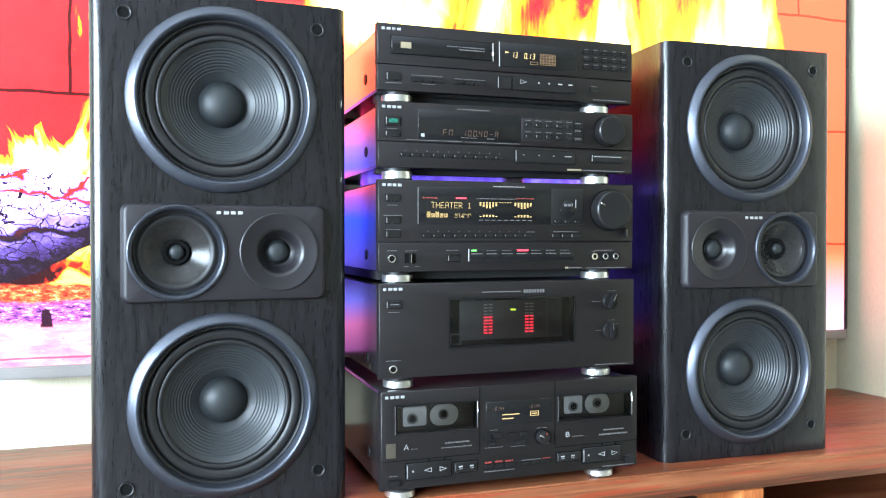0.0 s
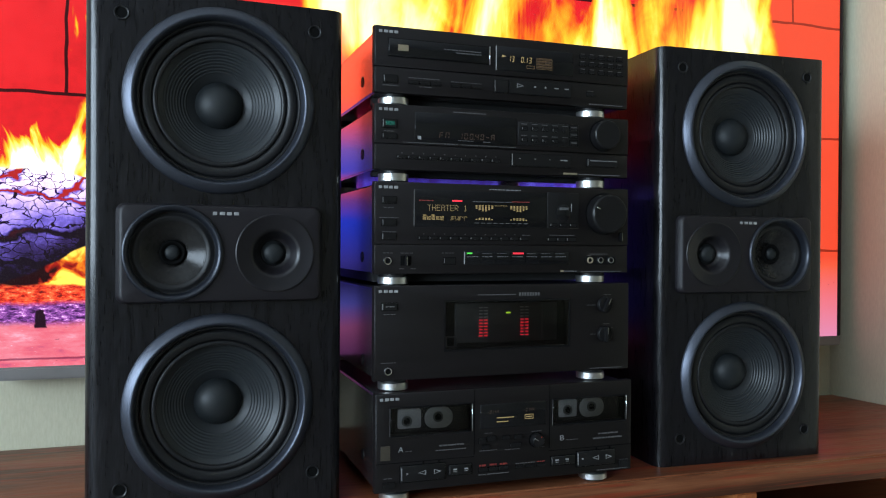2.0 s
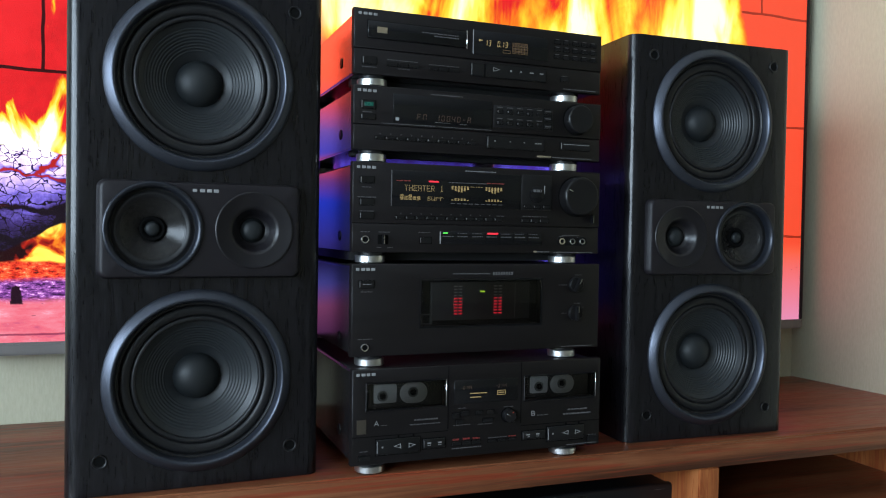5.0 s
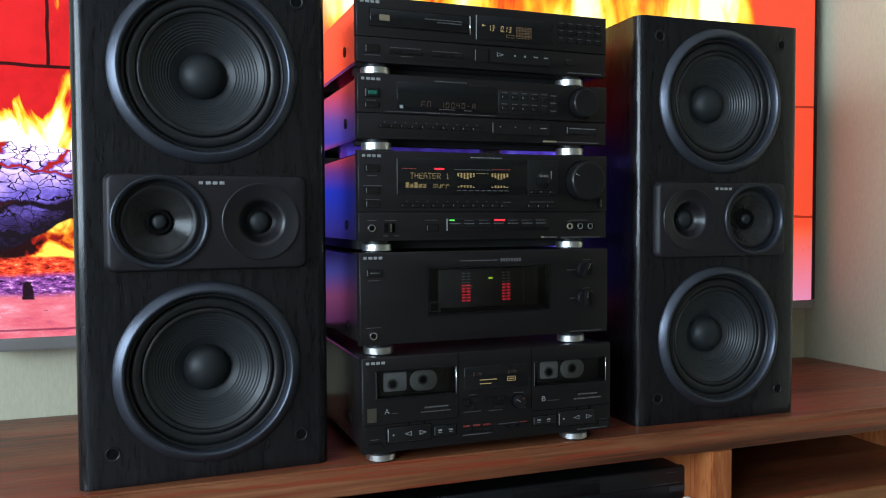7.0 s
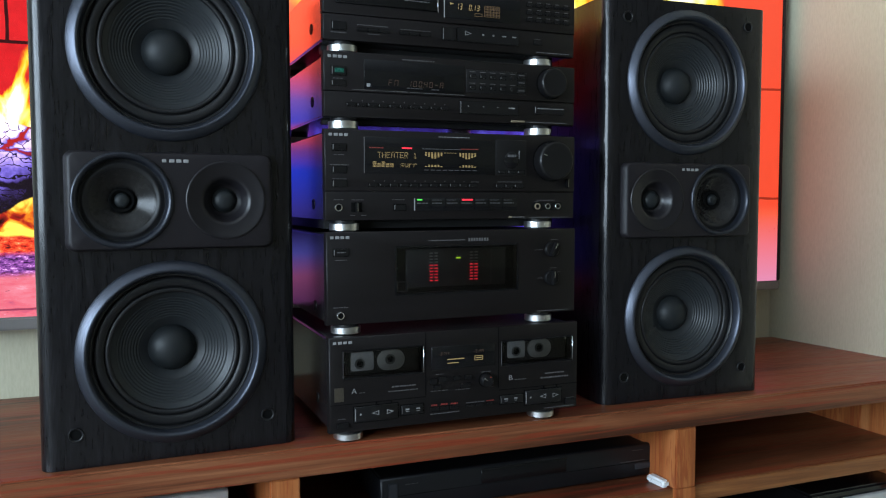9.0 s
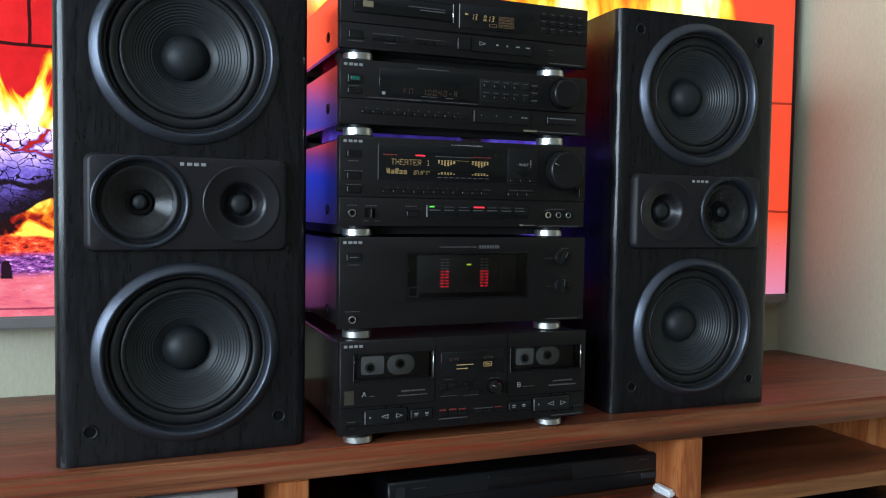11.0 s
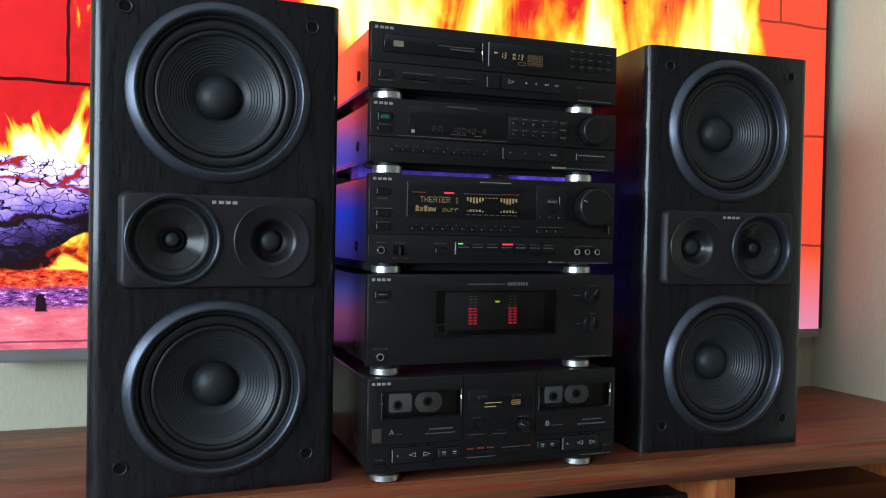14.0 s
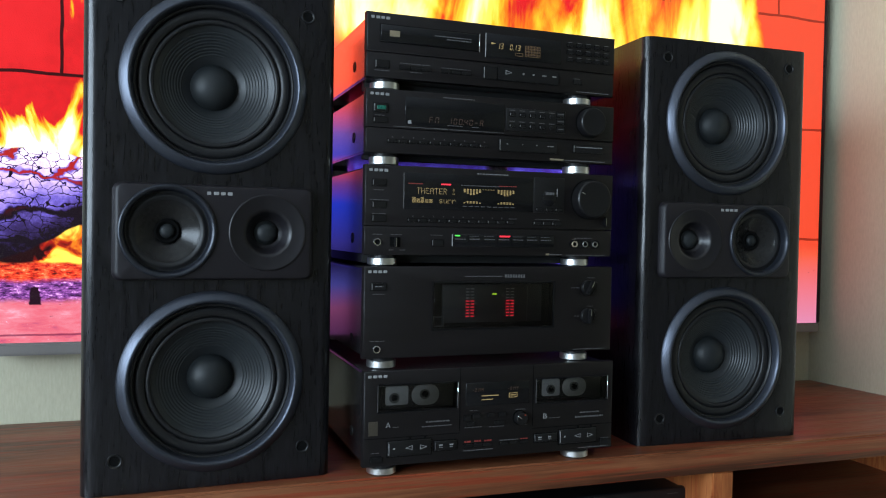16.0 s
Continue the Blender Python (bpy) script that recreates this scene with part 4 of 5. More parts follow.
def disc_player():
    u, f = unit("compact_disc_player", 0.952, 1.033, 0.9378, "black compact disc player with a closed tray, top of the stack", ledge=0.9835)
    # added rail that darkens the gap under the player
    part("gap_blocker", rbox(-0.168, 0.168, 0.045, 0.062, 0.9430, 0.9528, 0.001), COVER, u)
    part("tray_gap", rbox(-0.1612, -0.0270, -0.0003, 0.0004, 0.9955, 1.0188, 0.0002, 1), DARK, f)
    t = part("disc_tray", panel(-0.1602, -0.0280, 0.9965, 1.0178, -0.0022, 0.0, edge=0.0012), GLOSS, f, "closed glossy black disc tray")
    part("tray_emblem", rbox(-0.1490, -0.1350, -0.0026, -0.0018, 1.0028, 1.0110, 0.001, 2), PRINT_GOLD, t)
    part("printed_legend", bars(script(-0.089, -0.039, 1.0092, 1.0104, 1) + script(-0.073, -0.039, 1.0058, 1.0072, 2), -0.0025), PRINT_DIM, t)
    part("bright_edge", rbox(-0.0276, -0.0262, -0.0020, 0.0005, 0.9950, 1.0188, 0.0004, 1), BRIGHT, f)
    d = part("display_window", panel(-0.0172, 0.0928, 0.9900, 1.0212, -0.0008, 0.0006, edge=0.0006), GLOSS, f, "dark display window with amber figures")
    part("bright_edge", rbox(-0.0182, -0.0174, -0.0012, 0.0005, 0.9900, 1.0212), PRINT, f)
    y = -0.0011
    bm = bmesh.new()
    bm.faces.new([bm.verts.new(p) for p in ((-0.0100, y, 1.0070), (-0.0040, y, 1.0085), (-0.0100, y, 1.0100))])
    part("play_arrow", bm, AMBER, d)
    segment_text("13", -0.0010, 0.0085, 1.0020, 1.0098, y, AMBER, d, "track_number")
    segment_text("0.13", 0.0165, 0.0335, 1.0020, 1.0094, y, AMBER, d, "track_time")
    grid = [(0.039 + i * 0.0044, 0.0394 + i * 0.0044, 0.9955, 1.0095) for i in range(6)] + [(0.039, 0.0614, 0.9955 + i * 0.0035, 0.9959 + i * 0.0035) for i in range(5)]
    part("track_grid", bars(grid, y, 0.0002), AMBER_MID, d)
    part("track_grid_figures", bars([(0.0395 + i * 0.0044, 0.0428 + i * 0.0044, z, z + 0.0014) for z in (0.9972, 1.0007, 1.0042, 1.0074) for i in range(5)], y, 0.0002), AMBER_DIM, d)
    part("time_box", bars([(0.025, 0.036, 0.9950, 0.9955), (0.025, 0.036, 0.9985, 0.9990), (0.025, 0.0255, 0.9950, 0.9990), (0.0355, 0.036, 0.9950, 0.9990)], y, 0.0002), AMBER_MID, d)
    for r, z in enumerate((0.9975, 1.0075, 1.0175)):
        for c in range(5):
            x = 0.107 + c * 0.0141
            button(f, x - 0.0046, x + 0.0046, z - 0.0022, z + 0.0018, high=0.0014)
    part("printed_legend", bars([(0.104 + c * 0.0141, 0.110 + c * 0.0141, z + 0.0030, z + 0.0039) for c in range(5) for z in (0.9975, 1.0075, 1.0175)]), PRINT_DIM, f)
    y2 = 0.0012
    button(u, -0.1662, -0.1480, 0.9640, 0.9735, y2, tick=True, name="power_button")
    for x0, x1 in ((-0.134, -0.1205), (-0.1192, -0.1062), (-0.105, -0.092), (-0.078, -0.066), (-0.064, -0.052), (-0.050, -0.037)):
        button(u, x0, x1, 0.9642, 0.9683, y2)
    button(u, -0.0200, -0.0010, 0.9618, 0.9775, y2, tick=True, name="eject_button")
    b = button(u, 0.0008, 0.0900, 0.9615, 0.9788, y2, high=0.0024, name="play_bar", label="long black transport key bar")
    yb = y2 - 0.0027
    part("play_symbol", triangle(0.0160, 0.9722, 0.0100, 0.0058, yb), PRINT, b)
    part("printed_legend", bars([(x - 0.0012, x + 0.0012, 0.9708, 0.9732) for x in (0.0372, 0.0520)] + [(x - 0.0030, x + 0.0030, 0.9712, 0.9728) for x in (0.0680, 0.0830)], yb), PRINT, b)
    button(u, 0.1140, 0.1260, 0.9655, 0.9705, y2)
    part("printed_legend", bars(script(-0.162, -0.151, 0.9690, 0.9697, 3, 0) + script(-0.167, -0.147, 0.9603, 0.9612, 3) + script(-0.134, -0.092, 0.9715, 0.9724, 4) + script(-0.078, -0.037, 0.9705, 0.9712, 5) + script(-0.120, -0.104, 0.9612, 0.9619, 6) + script(0.118, 0.169, 0.9548, 0.9560, 7) + [(0.115, 0.124, 0.9722, 0.9730), (-0.0150, -0.0060, 0.9680, 0.9695)], y2 - 0.0003), PRINT_DIM, u)


def tuner():
    u, f = unit("tuner", 0.858, 0.938, 0.8428, "black radio tuner with a dim orange frequency display", ledge=0.8895)
    # added rail, leaves only a thin line of screen glow under the tuner
    part("gap_blocker", rbox(-0.168, 0.168, 0.045, 0.060, 0.8530, 0.8588, 0.001), COVER, u)
    button(f, -0.1680, -0.1495, 0.9085, 0.9190, high=0.0022, name="power_button", tick=True)
    part("green_lens", rbox(-0.1640, -0.1525, -0.0026, -0.0018, 0.9115, 0.9165, 0.0004, 1), TEAL, f)
    button(f, -0.1680, -0.1495, 0.8955, 0.9020, tick=True)
    d = part("display_window", panel(-0.1265, 0.0100, 0.8935, 0.9300, -0.0008, 0.0006, edge=0.0006), GLOSS, f, "dark display window with dim orange figures")
    y = -0.0011
    part("station_mark", bars([(-0.1230, -0.1185, 0.8962, 0.9003)], y), PRINT, d)
    segment_text("FM", -0.0950, -0.0790, 0.8990, 0.9064, y, AMBER_DIM, d, "band_text")
    segment_text("100.40-A", -0.0690, -0.0180, 0.8990, 0.9064, y, AMBER_DIM, d, "frequency_text")
    part("scale_line", bars([(-0.142, -0.088, 0.8916, 0.8922), (-0.066, 0.010, 0.8916, 0.8922)]), PRINT_DIM, f)
    part("printed_legend", bars(script(-0.0880, -0.0680, 0.8914, 0.8926, 1) + script(-0.076, -0.032, 0.9318, 0.9330, 2) + script(-0.166, -0.152, 0.9042, 0.9050, 3) + script(-0.164, -0.154, 0.8984, 0.8992, 4)), PRINT_DIM, f)
    part("printed_legend", bars(script(-0.0700, -0.0490, 0.8966, 0.8974, 5) + script(-0.036, -0.026, 0.8962, 0.8972, 6), y), PRINT_DIM, d)
    k = part("keypad_plate", panel(0.0125, 0.1010, 0.8962, 0.9255, -0.0012, 0.0006, edge=0.0008), BUTTON, f, "raised keypad plate")
    for c in range(4):
        for z in (0.9165, 0.9020):
            x = 0.020 + c * 0.0147
            button(k, x - 0.0030, x + 0.0054, z - 0.0015, z + 0.0028, -0.0012, 0.0012, tick=True)
    for z in (0.9175, 0.9030):
        part("round_button", lathe([(0.0026, 0), (0.0026, -0.0012), (0.002, -0.0016), (0, -0.0016)], 0.0790, z, 20, -0.0012), BUTTON, k)
    for z in (0.9015, 0.9120, 0.9215):
        button(k, 0.0870, 0.0985, z - 0.0035, z + 0.0033, -0.0012, 0.0010)
    part("printed_legend", bars([(0.0165 + c * 0.0147, 0.0245 + c * 0.0147, z, z + 0.0009) for c in range(5) for z in (0.9222, 0.9075)] + [(0.0885, 0.097, z, z + 0.0012) for z in (0.9010, 0.9115, 0.9212)], -0.0026), PRINT_DIM, k)
    knob(f, 0.1380, 0.9135, 0.0195, 0.014, name="tuning_knob")
    y2 = 0.0012
    for i in range(10):
        x = -0.1490 + i * 0.0139
        button(u, x, x + 0.0118, 0.8718, 0.8756, y2, tick=True)
    part("printed_legend", bars([(-0.1430 + i * 0.0139, -0.1418 + i * 0.0139, 0.8780, 0.8794) for i in range(10)] + script(0.102, 0.165, 0.8602, 0.8614, 7), y2 - 0.0003), PRINT_DIM, u)
    b = button(u, 0.0035, 0.0890, 0.8685, 0.8845, y2, high=0.0024, name="key_bar", tick=True, label="long black tuning key bar")
    part("printed_legend", bars([(0.0140, 0.0160, 0.8775, 0.8788), (0.0360, 0.0380, 0.8775, 0.8788), (0.0570, 0.0590, 0.8775, 0.8788)] + script(0.074, 0.084, 0.8772, 0.8786, 8), y2 - 0.0027), PRINT, b)
    b = button(u, 0.1140, 0.1605, 0.8720, 0.8822, y2, high=0.0022, name="key_bar", tick=True)
    part("printed_legend", bars(script(0.118, 0.159, 0.8790, 0.8800, 9), y2 - 0.0025), PRINT, b)
    part("badge", rbox(0.0790, 0.1000, y2 - 0.0006, y2 + 0.0003, 0.8598, 0.8624, 0.0004, 1), PRINT_GOLD, u)


def preamplifier():
    u, f = unit("preamplifier", 0.730, 0.843, 0.7158, "black surround preamplifier with an amber dot display", ledge=0.7665, screw=0.020)
    # added plate that keeps most of the screen's glow out of the gap below
    part("gap_blocker", rbox(-0.168, 0.168, 0.045, 0.272, 0.7185, 0.7308, 0.001), COVER, u)
    for z, nm in ((0.8165, "power_button"), (0.7890, "button"), (0.7720, "button")):
        button(f, -0.1680, -0.1500, z, z + 0.0080, high=0.0018, name=nm, tick=True)
    d = part("display_window", panel(-0.1265, 0.0540, 0.7885, 0.8345, -0.0008, 0.0006, edge=0.0006), GLOSS, f, "dark display window with amber lettering")
    part("bright_edge", rbox(-0.1275, -0.1267, -0.0010, 0.0005, 0.7890, 0.8340), PRINT_DIM, f)
    y = -0.0011
    part("red_marker", bars([(-0.0775, -0.0640, 0.8203, 0.8222)], y), LED_RED, d)
    part("dim_red_marker", bars(script(-0.121, -0.101, 0.8203, 0.8216, 1) + script(0.004, 0.030, 0.8212, 0.8224, 2), y), PRINT_RED, d)
    dot_text("THEATER 1", -0.1100, -0.0570, 0.8085, 0.8162, y, AMBER, d, "display_text")
    dot_text("#=#==", -0.1160, -0.0885, 0.7970, 0.8042, y, AMBER, d, "display_mark", "plain amber blocks of a trade name")
    dot_text("surr", -0.0795, -0.0570, 0.7970, 0.8042, y, AMBER, d, "display_text")
    for gx in (-0.0460, 0.0020):
        for i, (a, b) in enumerate(((0.0040, 0.0012), (0.0056, 0.0022), (0.0072, 0.0028), (0.0078, 0.0028), (0.0062, 0.0022), (0.0044, 0.0012))):
            x = gx + i * 0.0043
            part("level_bar", bars([(x, x + 0.0024, 0.8165 - q - 0.0011, 0.8165 - q) for q in np.arange(0.0, a - 0.0005, 0.0016)], y), AMBER, d)
            part("level_bar", bars([(x, x + 0.0024, 0.7980 + q, 0.7991 + q) for q in np.arange(0.0, b - 0.0005, 0.0016)], y), AMBER, d)
    part("level_ticks", bars([(-0.0195 + i * 0.0037, -0.0173 + i * 0.0037, 0.8160, 0.8166) for i in range(5)], y), AMBER, d)
    part("printed_legend", bars([(-0.047 + i * 0.0085, -0.0415 + i * 0.0085, 0.7935, 0.7944) for i in range(9)] + script(-0.05, 0.004, 0.8205, 0.8214, 3), y), PRINT_DIM, d)
    part("printed_legend", bars(script(-0.027, 0.017, 0.8363, 0.8373, 4)), PRINT, f)
    k = part("keypad_plate", panel(0.0548, 0.1008, 0.7885, 0.8355, -0.0014, 0.0006, edge=0.0008), BUTTON, f, "raised cursor key plate")
    part("cursor_pad", lathe([(0.0110, 0), (0.0110, -0.0012), (0.0100, -0.0018), (0, -0.0022)], 0.0775, 0.8085, 40, -0.0014), GLOSS, k)
    part("cursor_label", bars(script(0.0710, 0.0840, 0.8125, 0.8160, 5), -0.0040), PRINT_DIM, k)
    part("bright_edge", rbox(0.0890, 0.0898, -0.0020, -0.001, 0.8105, 0.8215), PRINT, k)
    for i in range(3):
        x = 0.0580 + i * 0.0145
        button(k, x, x + 0.0105, 0.7910, 0.7948, -0.0014, 0.0012, tick=True)
    for i in range(11):
        x = -0.1215 + i * 0.0137
        button(f, x, x + 0.0115, 0.7725, 0.7765, tick=True)
    part("printed_legend", bars([(-0.1150 + i * 0.0137, -0.1138 + i * 0.0137, 0.7790, 0.7802) for i in range(10)] + script(0.019, 0.031, 0.7787, 0.7796, 6) + script(0.058, 0.095, 0.7792, 0.7800, 7) + script(-0.171, -0.147, 0.7985, 0.7994, 8) + script(-0.168, -0.150, 0.7812, 0.7820, 9) + script(-0.166, -0.153, 0.8110, 0.8118, 10) + script(0.132, 0.145, 0.8352, 0.8360, 11)), PRINT_DIM, f)
    for x0, x1 in ((0.0550, 0.0670), (0.0690, 0.0815), (0.0830, 0.0970)):
        button(f, x0, x1, 0.7718, 0.7765, tick=True)
    # the bright tick stands in for the reflection at this knob's left edge
    knob(f, 0.1390, 0.8085, 0.0262, 0.018, pointer_or_glint=-68, name="volume_knob", label="large smooth black volume knob")
    bm = rbox(0.1610, 0.1645, -0.0080, 0.0, 0.7715, 0.7845, 0.0014, 2)
    part("balance_knob", bm, GLOSS, f)
    part("pointer_or_glint", rbox(0.1624, 0.1631, -0.0086, -0.0076, 0.7730, 0.7830), BRIGHT, f)
    y2 = 0.0012
    socket(u, -0.1602, 0.7462, 0.0052, y2)
    part("slider_slot", rbox(-0.1440, -0.1300, y2 - 0.0004, y2 + 0.0004, 0.7405, 0.7525, 0.0003, 1), DARK, u)
    part("slider_handle", rbox(-0.1385, -0.1350, y2 - 0.0060, y2, 0.7405, 0.7520, 0.0008, 2), BUTTON, u)
    part("bright_edge", rbox(-0.1374, -0.1367, y2 - 0.0064, y2 - 0.0055, 0.7410, 0.7515), BRIGHT, u)
    button(u, -0.0880, -0.0720, 0.7420, 0.7500, y2, 0.0008, tick=True)
    b = part("function_strip", panel(-0.0600, 0.0875, 0.7412, 0.7580, y2 - 0.0014, y2 + 0.0005, edge=0.0008), GLOSS, u, "glossy input selector strip with indicator lights")
    part("bright_edge", rbox(-0.0606, -0.0598, y2 - 0.0018, y2 + 0.0004, 0.7420, 0.7575), PRINT, u)
    part("green_light", bars([(-0.0570, -0.0500, 0.7548, 0.7566)], y2 - 0.0018), LED_GREEN, b)
    part("red_light", bars([(0.0060, 0.0215, 0.7546, 0.7568)], y2 - 0.0018), LED_RED, b)
    part("printed_legend", bars([r for i in range(7) for r in script(-0.0570 + i * 0.0207, -0.0420 + i * 0.0207, 0.7508, 0.7520, 20 + i)] + [r for i in range(7) if i not in (0, 3) for r in script(-0.0570 + i * 0.0207, -0.0440 + i * 0.0207, 0.7550, 0.7558, 30 + i)], y2 - 0.0017), PRINT_DIM, b)
    part("key_seams", bars([(-0.0385 + i * 0.0207, -0.0380 + i * 0.0207, 0.7420, 0.7575) for i in range(6)], y2 - 0.0016), DARK, b)
    j = part("jack_plate", plate(rounded(0.1110, 0.1580, 0.7412, 0.7525, 0.0050), y2 - 0.0006, y2 + 0.0004, 0.0003, 1), GLOSS, u)
    for x, m in ((0.1190, PRINT_GOLD), (0.1348, BRIGHT), (0.1505, BRIGHT)):
        socket(j, x, 0.7468, 0.0044, y2 - 0.0006, m)
    part("badge", rbox(0.0755, 0.0800, y2 - 0.0005, y2 + 0.0003, 0.7312, 0.7338), PRINT_GOLD, u)
    part("printed_legend", bars(script(0.0810, 0.1010, 0.7315, 0.7330, 12) + script(0.106, 0.167, 0.7312, 0.7322, 13) + script(0.119, 0.146, 0.7545, 0.7554, 14) + script(0.115, 0.122, 0.7530, 0.7536, 15) + script(-0.166, -0.154, 0.7555, 0.7563, 16) + script(-0.143, -0.128, 0.7553, 0.7561, 17) + [(-0.145, -0.139, 0.7360, 0.7368), (-0.131, -0.124, 0.7360, 0.7368)] + script(-0.090, -0.073, 0.7555, 0.7563, 18), y2 - 0.0003), PRINT_DIM, u)


def power_amplifier():
    hole = (-0.0865, 0.0860, 0.6350, 0.6952)
    u, f = unit("power_amplifier", 0.600, 0.716, 0.5858, "black power amplifier with red level meters behind glass", holes=[hole], screw=0.017)
    well = part("meter_well", rbox(hole[0] - 0.001, hole[1] + 0.001, 0.0121, 0.0124, hole[2] - 0.001, hole[3] + 0.001), DARK, f)
    part("meter_plate", panel(-0.0700, 0.0730, 0.6420, 0.6915, 0.0085, 0.0115, edge=0.0006), METER, f, "dark grey meter plate")
    y = 0.0081
    seg_lit = {}
    for cx in (-0.0378, -0.0308, 0.0198, 0.0268):
        for i in range(10):
            z = 0.6862 - i * 0.0040
            key = i >= 4
            if key not in seg_lit:
                seg_lit[key] = part("meter_segment", bars([(cx, cx + 0.0048, z - 0.0007, z + 0.0007)], y, 0.0004), LED_RED if key else LED_OFF, f)
                first = (cx, z)
                seg_lit[key, "at"] = first
            else:
                o = seg_lit[key].copy()
                scene.collection.objects.link(o)
                ax, az = seg_lit[key, "at"]
                o.location = seg_lit[key].location + Vector((cx - ax, 0, z - az))
    part("green_light", bars([(-0.0003, 0.0062, 0.6783, 0.6801)], y, 0.0004), LED_LIME, f)
    part("scale_marks", bars([(x, x + 0.0025, 0.6862 - i * 0.0040, 0.6868 - i * 0.0040) for x in (-0.0480, 0.0400) for i in (0, 2, 4, 6, 7, 8, 9)] + [(-0.0150, -0.0146, 0.6775, 0.6850), (-0.0100, 0.0040, 0.6700, 0.6704)], y, 0.0002), PRINT_DIM, f)
    part("bright_line", bars([(0.0508, 0.0514, 0.6430, 0.6895)], y, 0.0003), PRINT, f)
    part("meter_bracket", frame_plate(-0.0835, -0.0690, 0.6375, 0.6505, -0.0825, -0.0702, 0.6384, 0.6496, 0.0040, 0.0115), PRINT_DIM, f, "grey plastic bracket edge")
    part("meter_glass", panel(hole[0] + 0.0006, hole[1] - 0.0006, hole[2] + 0.0006, hole[3] - 0.0006, -0.0012, 0.0012, edge=0.0012), SMOKE, f, "smoked clear meter window")
    part("window_surround", frame_plate(hole[0] - 0.0018, hole[1] + 0.0018, hole[2] - 0.0018, hole[3] + 0.0018, hole[0] + 0.0004, hole[1] - 0.0004, hole[2] + 0.0004, hole[3] - 0.0004, -0.0008, 0.0004), GLOSS, f)
    # added behind the case to block the screen seen through the gap above
    part("rear_blocker", rbox(-0.172, 0.155, 0.3452, 0.3500, 0.602, 0.7350, 0.001), COVER, u)
    button(f, -0.1685, -0.1490, 0.6860, 0.6950, high=0.0020, name="power_button", tick=True)
    ridge_knob(f, 0.1390, 0.6875, 0.0105, 25)
    ridge_knob(f, 0.1390, 0.6485, 0.0105, 0)
    socket(f, -0.1600, 0.6118, 0.0052)
    part("printed_legend", bars(script(-0.043, 0.010, 0.7025, 0.7037, 1) + script(-0.169, -0.149, 0.6216, 0.6224, 2) + script(-0.166, -0.151, 0.6806, 0.6814, 3) + script(0.1130, 0.1260, 0.6868, 0.6876, 4) + script(0.1180, 0.1260, 0.6480, 0.6488, 5) + script(0.1380, 0.1500, 0.7005, 0.7011, 6) + script(0.1500, 0.1545, 0.6945, 0.6951, 7) + script(0.1380, 0.1480, 0.6615, 0.6621, 8) + script(0.1495, 0.1535, 0.6560, 0.6566, 9) + script(0.118, 0.168, 0.6025, 0.6034, 10)), PRINT_DIM, f)
    part("model_mark", bars([(0.0140 + i * 0.0038, 0.0165 + i * 0.0038, 0.7010, 0.7055) for i in range(8)]), PRINT_DIM, f, "plain dim bars of the model mark")
    part("button_label", bars(script(-0.164, -0.153, 0.6902, 0.6909, 11), -0.0023), PRINT, f)


def cassette(x0, plates, hubs, z=0.5358):
    """A clear-shelled cassette standing behind a deck's window."""
    c = thing("cassette_tape", (x0 + 0.05, 0.010, z), "grey clear-shell cassette tape standing in the deck", "cassette", "cassettes in the deck")
    part("shell", rbox(x0 + 0.0005, x0 + 0.0995, 0.0084, 0.0117, z - 0.0012, z + 0.0300, 0.001), BUTTON, c)
    for a, b, lo, hi, r in plates:
        part("label_plate", plate(rounded(a, b, z + lo, z + hi, r), 0.0076, 0.0086, 0.0003, 1), TAPE_LABEL, c, "pale grey label area")
    for hx, hz in hubs:
        h = part("reel_hub", lathe([(0.0068, 0.0), (0.0064, -0.0012), (0.0044, -0.0012), (0.0042, 0.0)], hx, z + hz, 28, 0.0076), TAPE_RIM, c)
        part("hub_hole", lathe([(0.0064, -0.0006), (0.0, -0.0006)], hx, z + hz, 24, 0.0076), DARK, h)
    c.location.y += SET_BACK["cassette_deck"]
    return c


TAPE_LABEL = speckled("cloudy_grey_cassette_label", (0.21, 0.21, 0.215), 0.45, vary=0.5, scale=160)
TAPE_RIM = speckled("grey_reel_hub", (0.04, 0.04, 0.04), 0.4, vary=0.1)


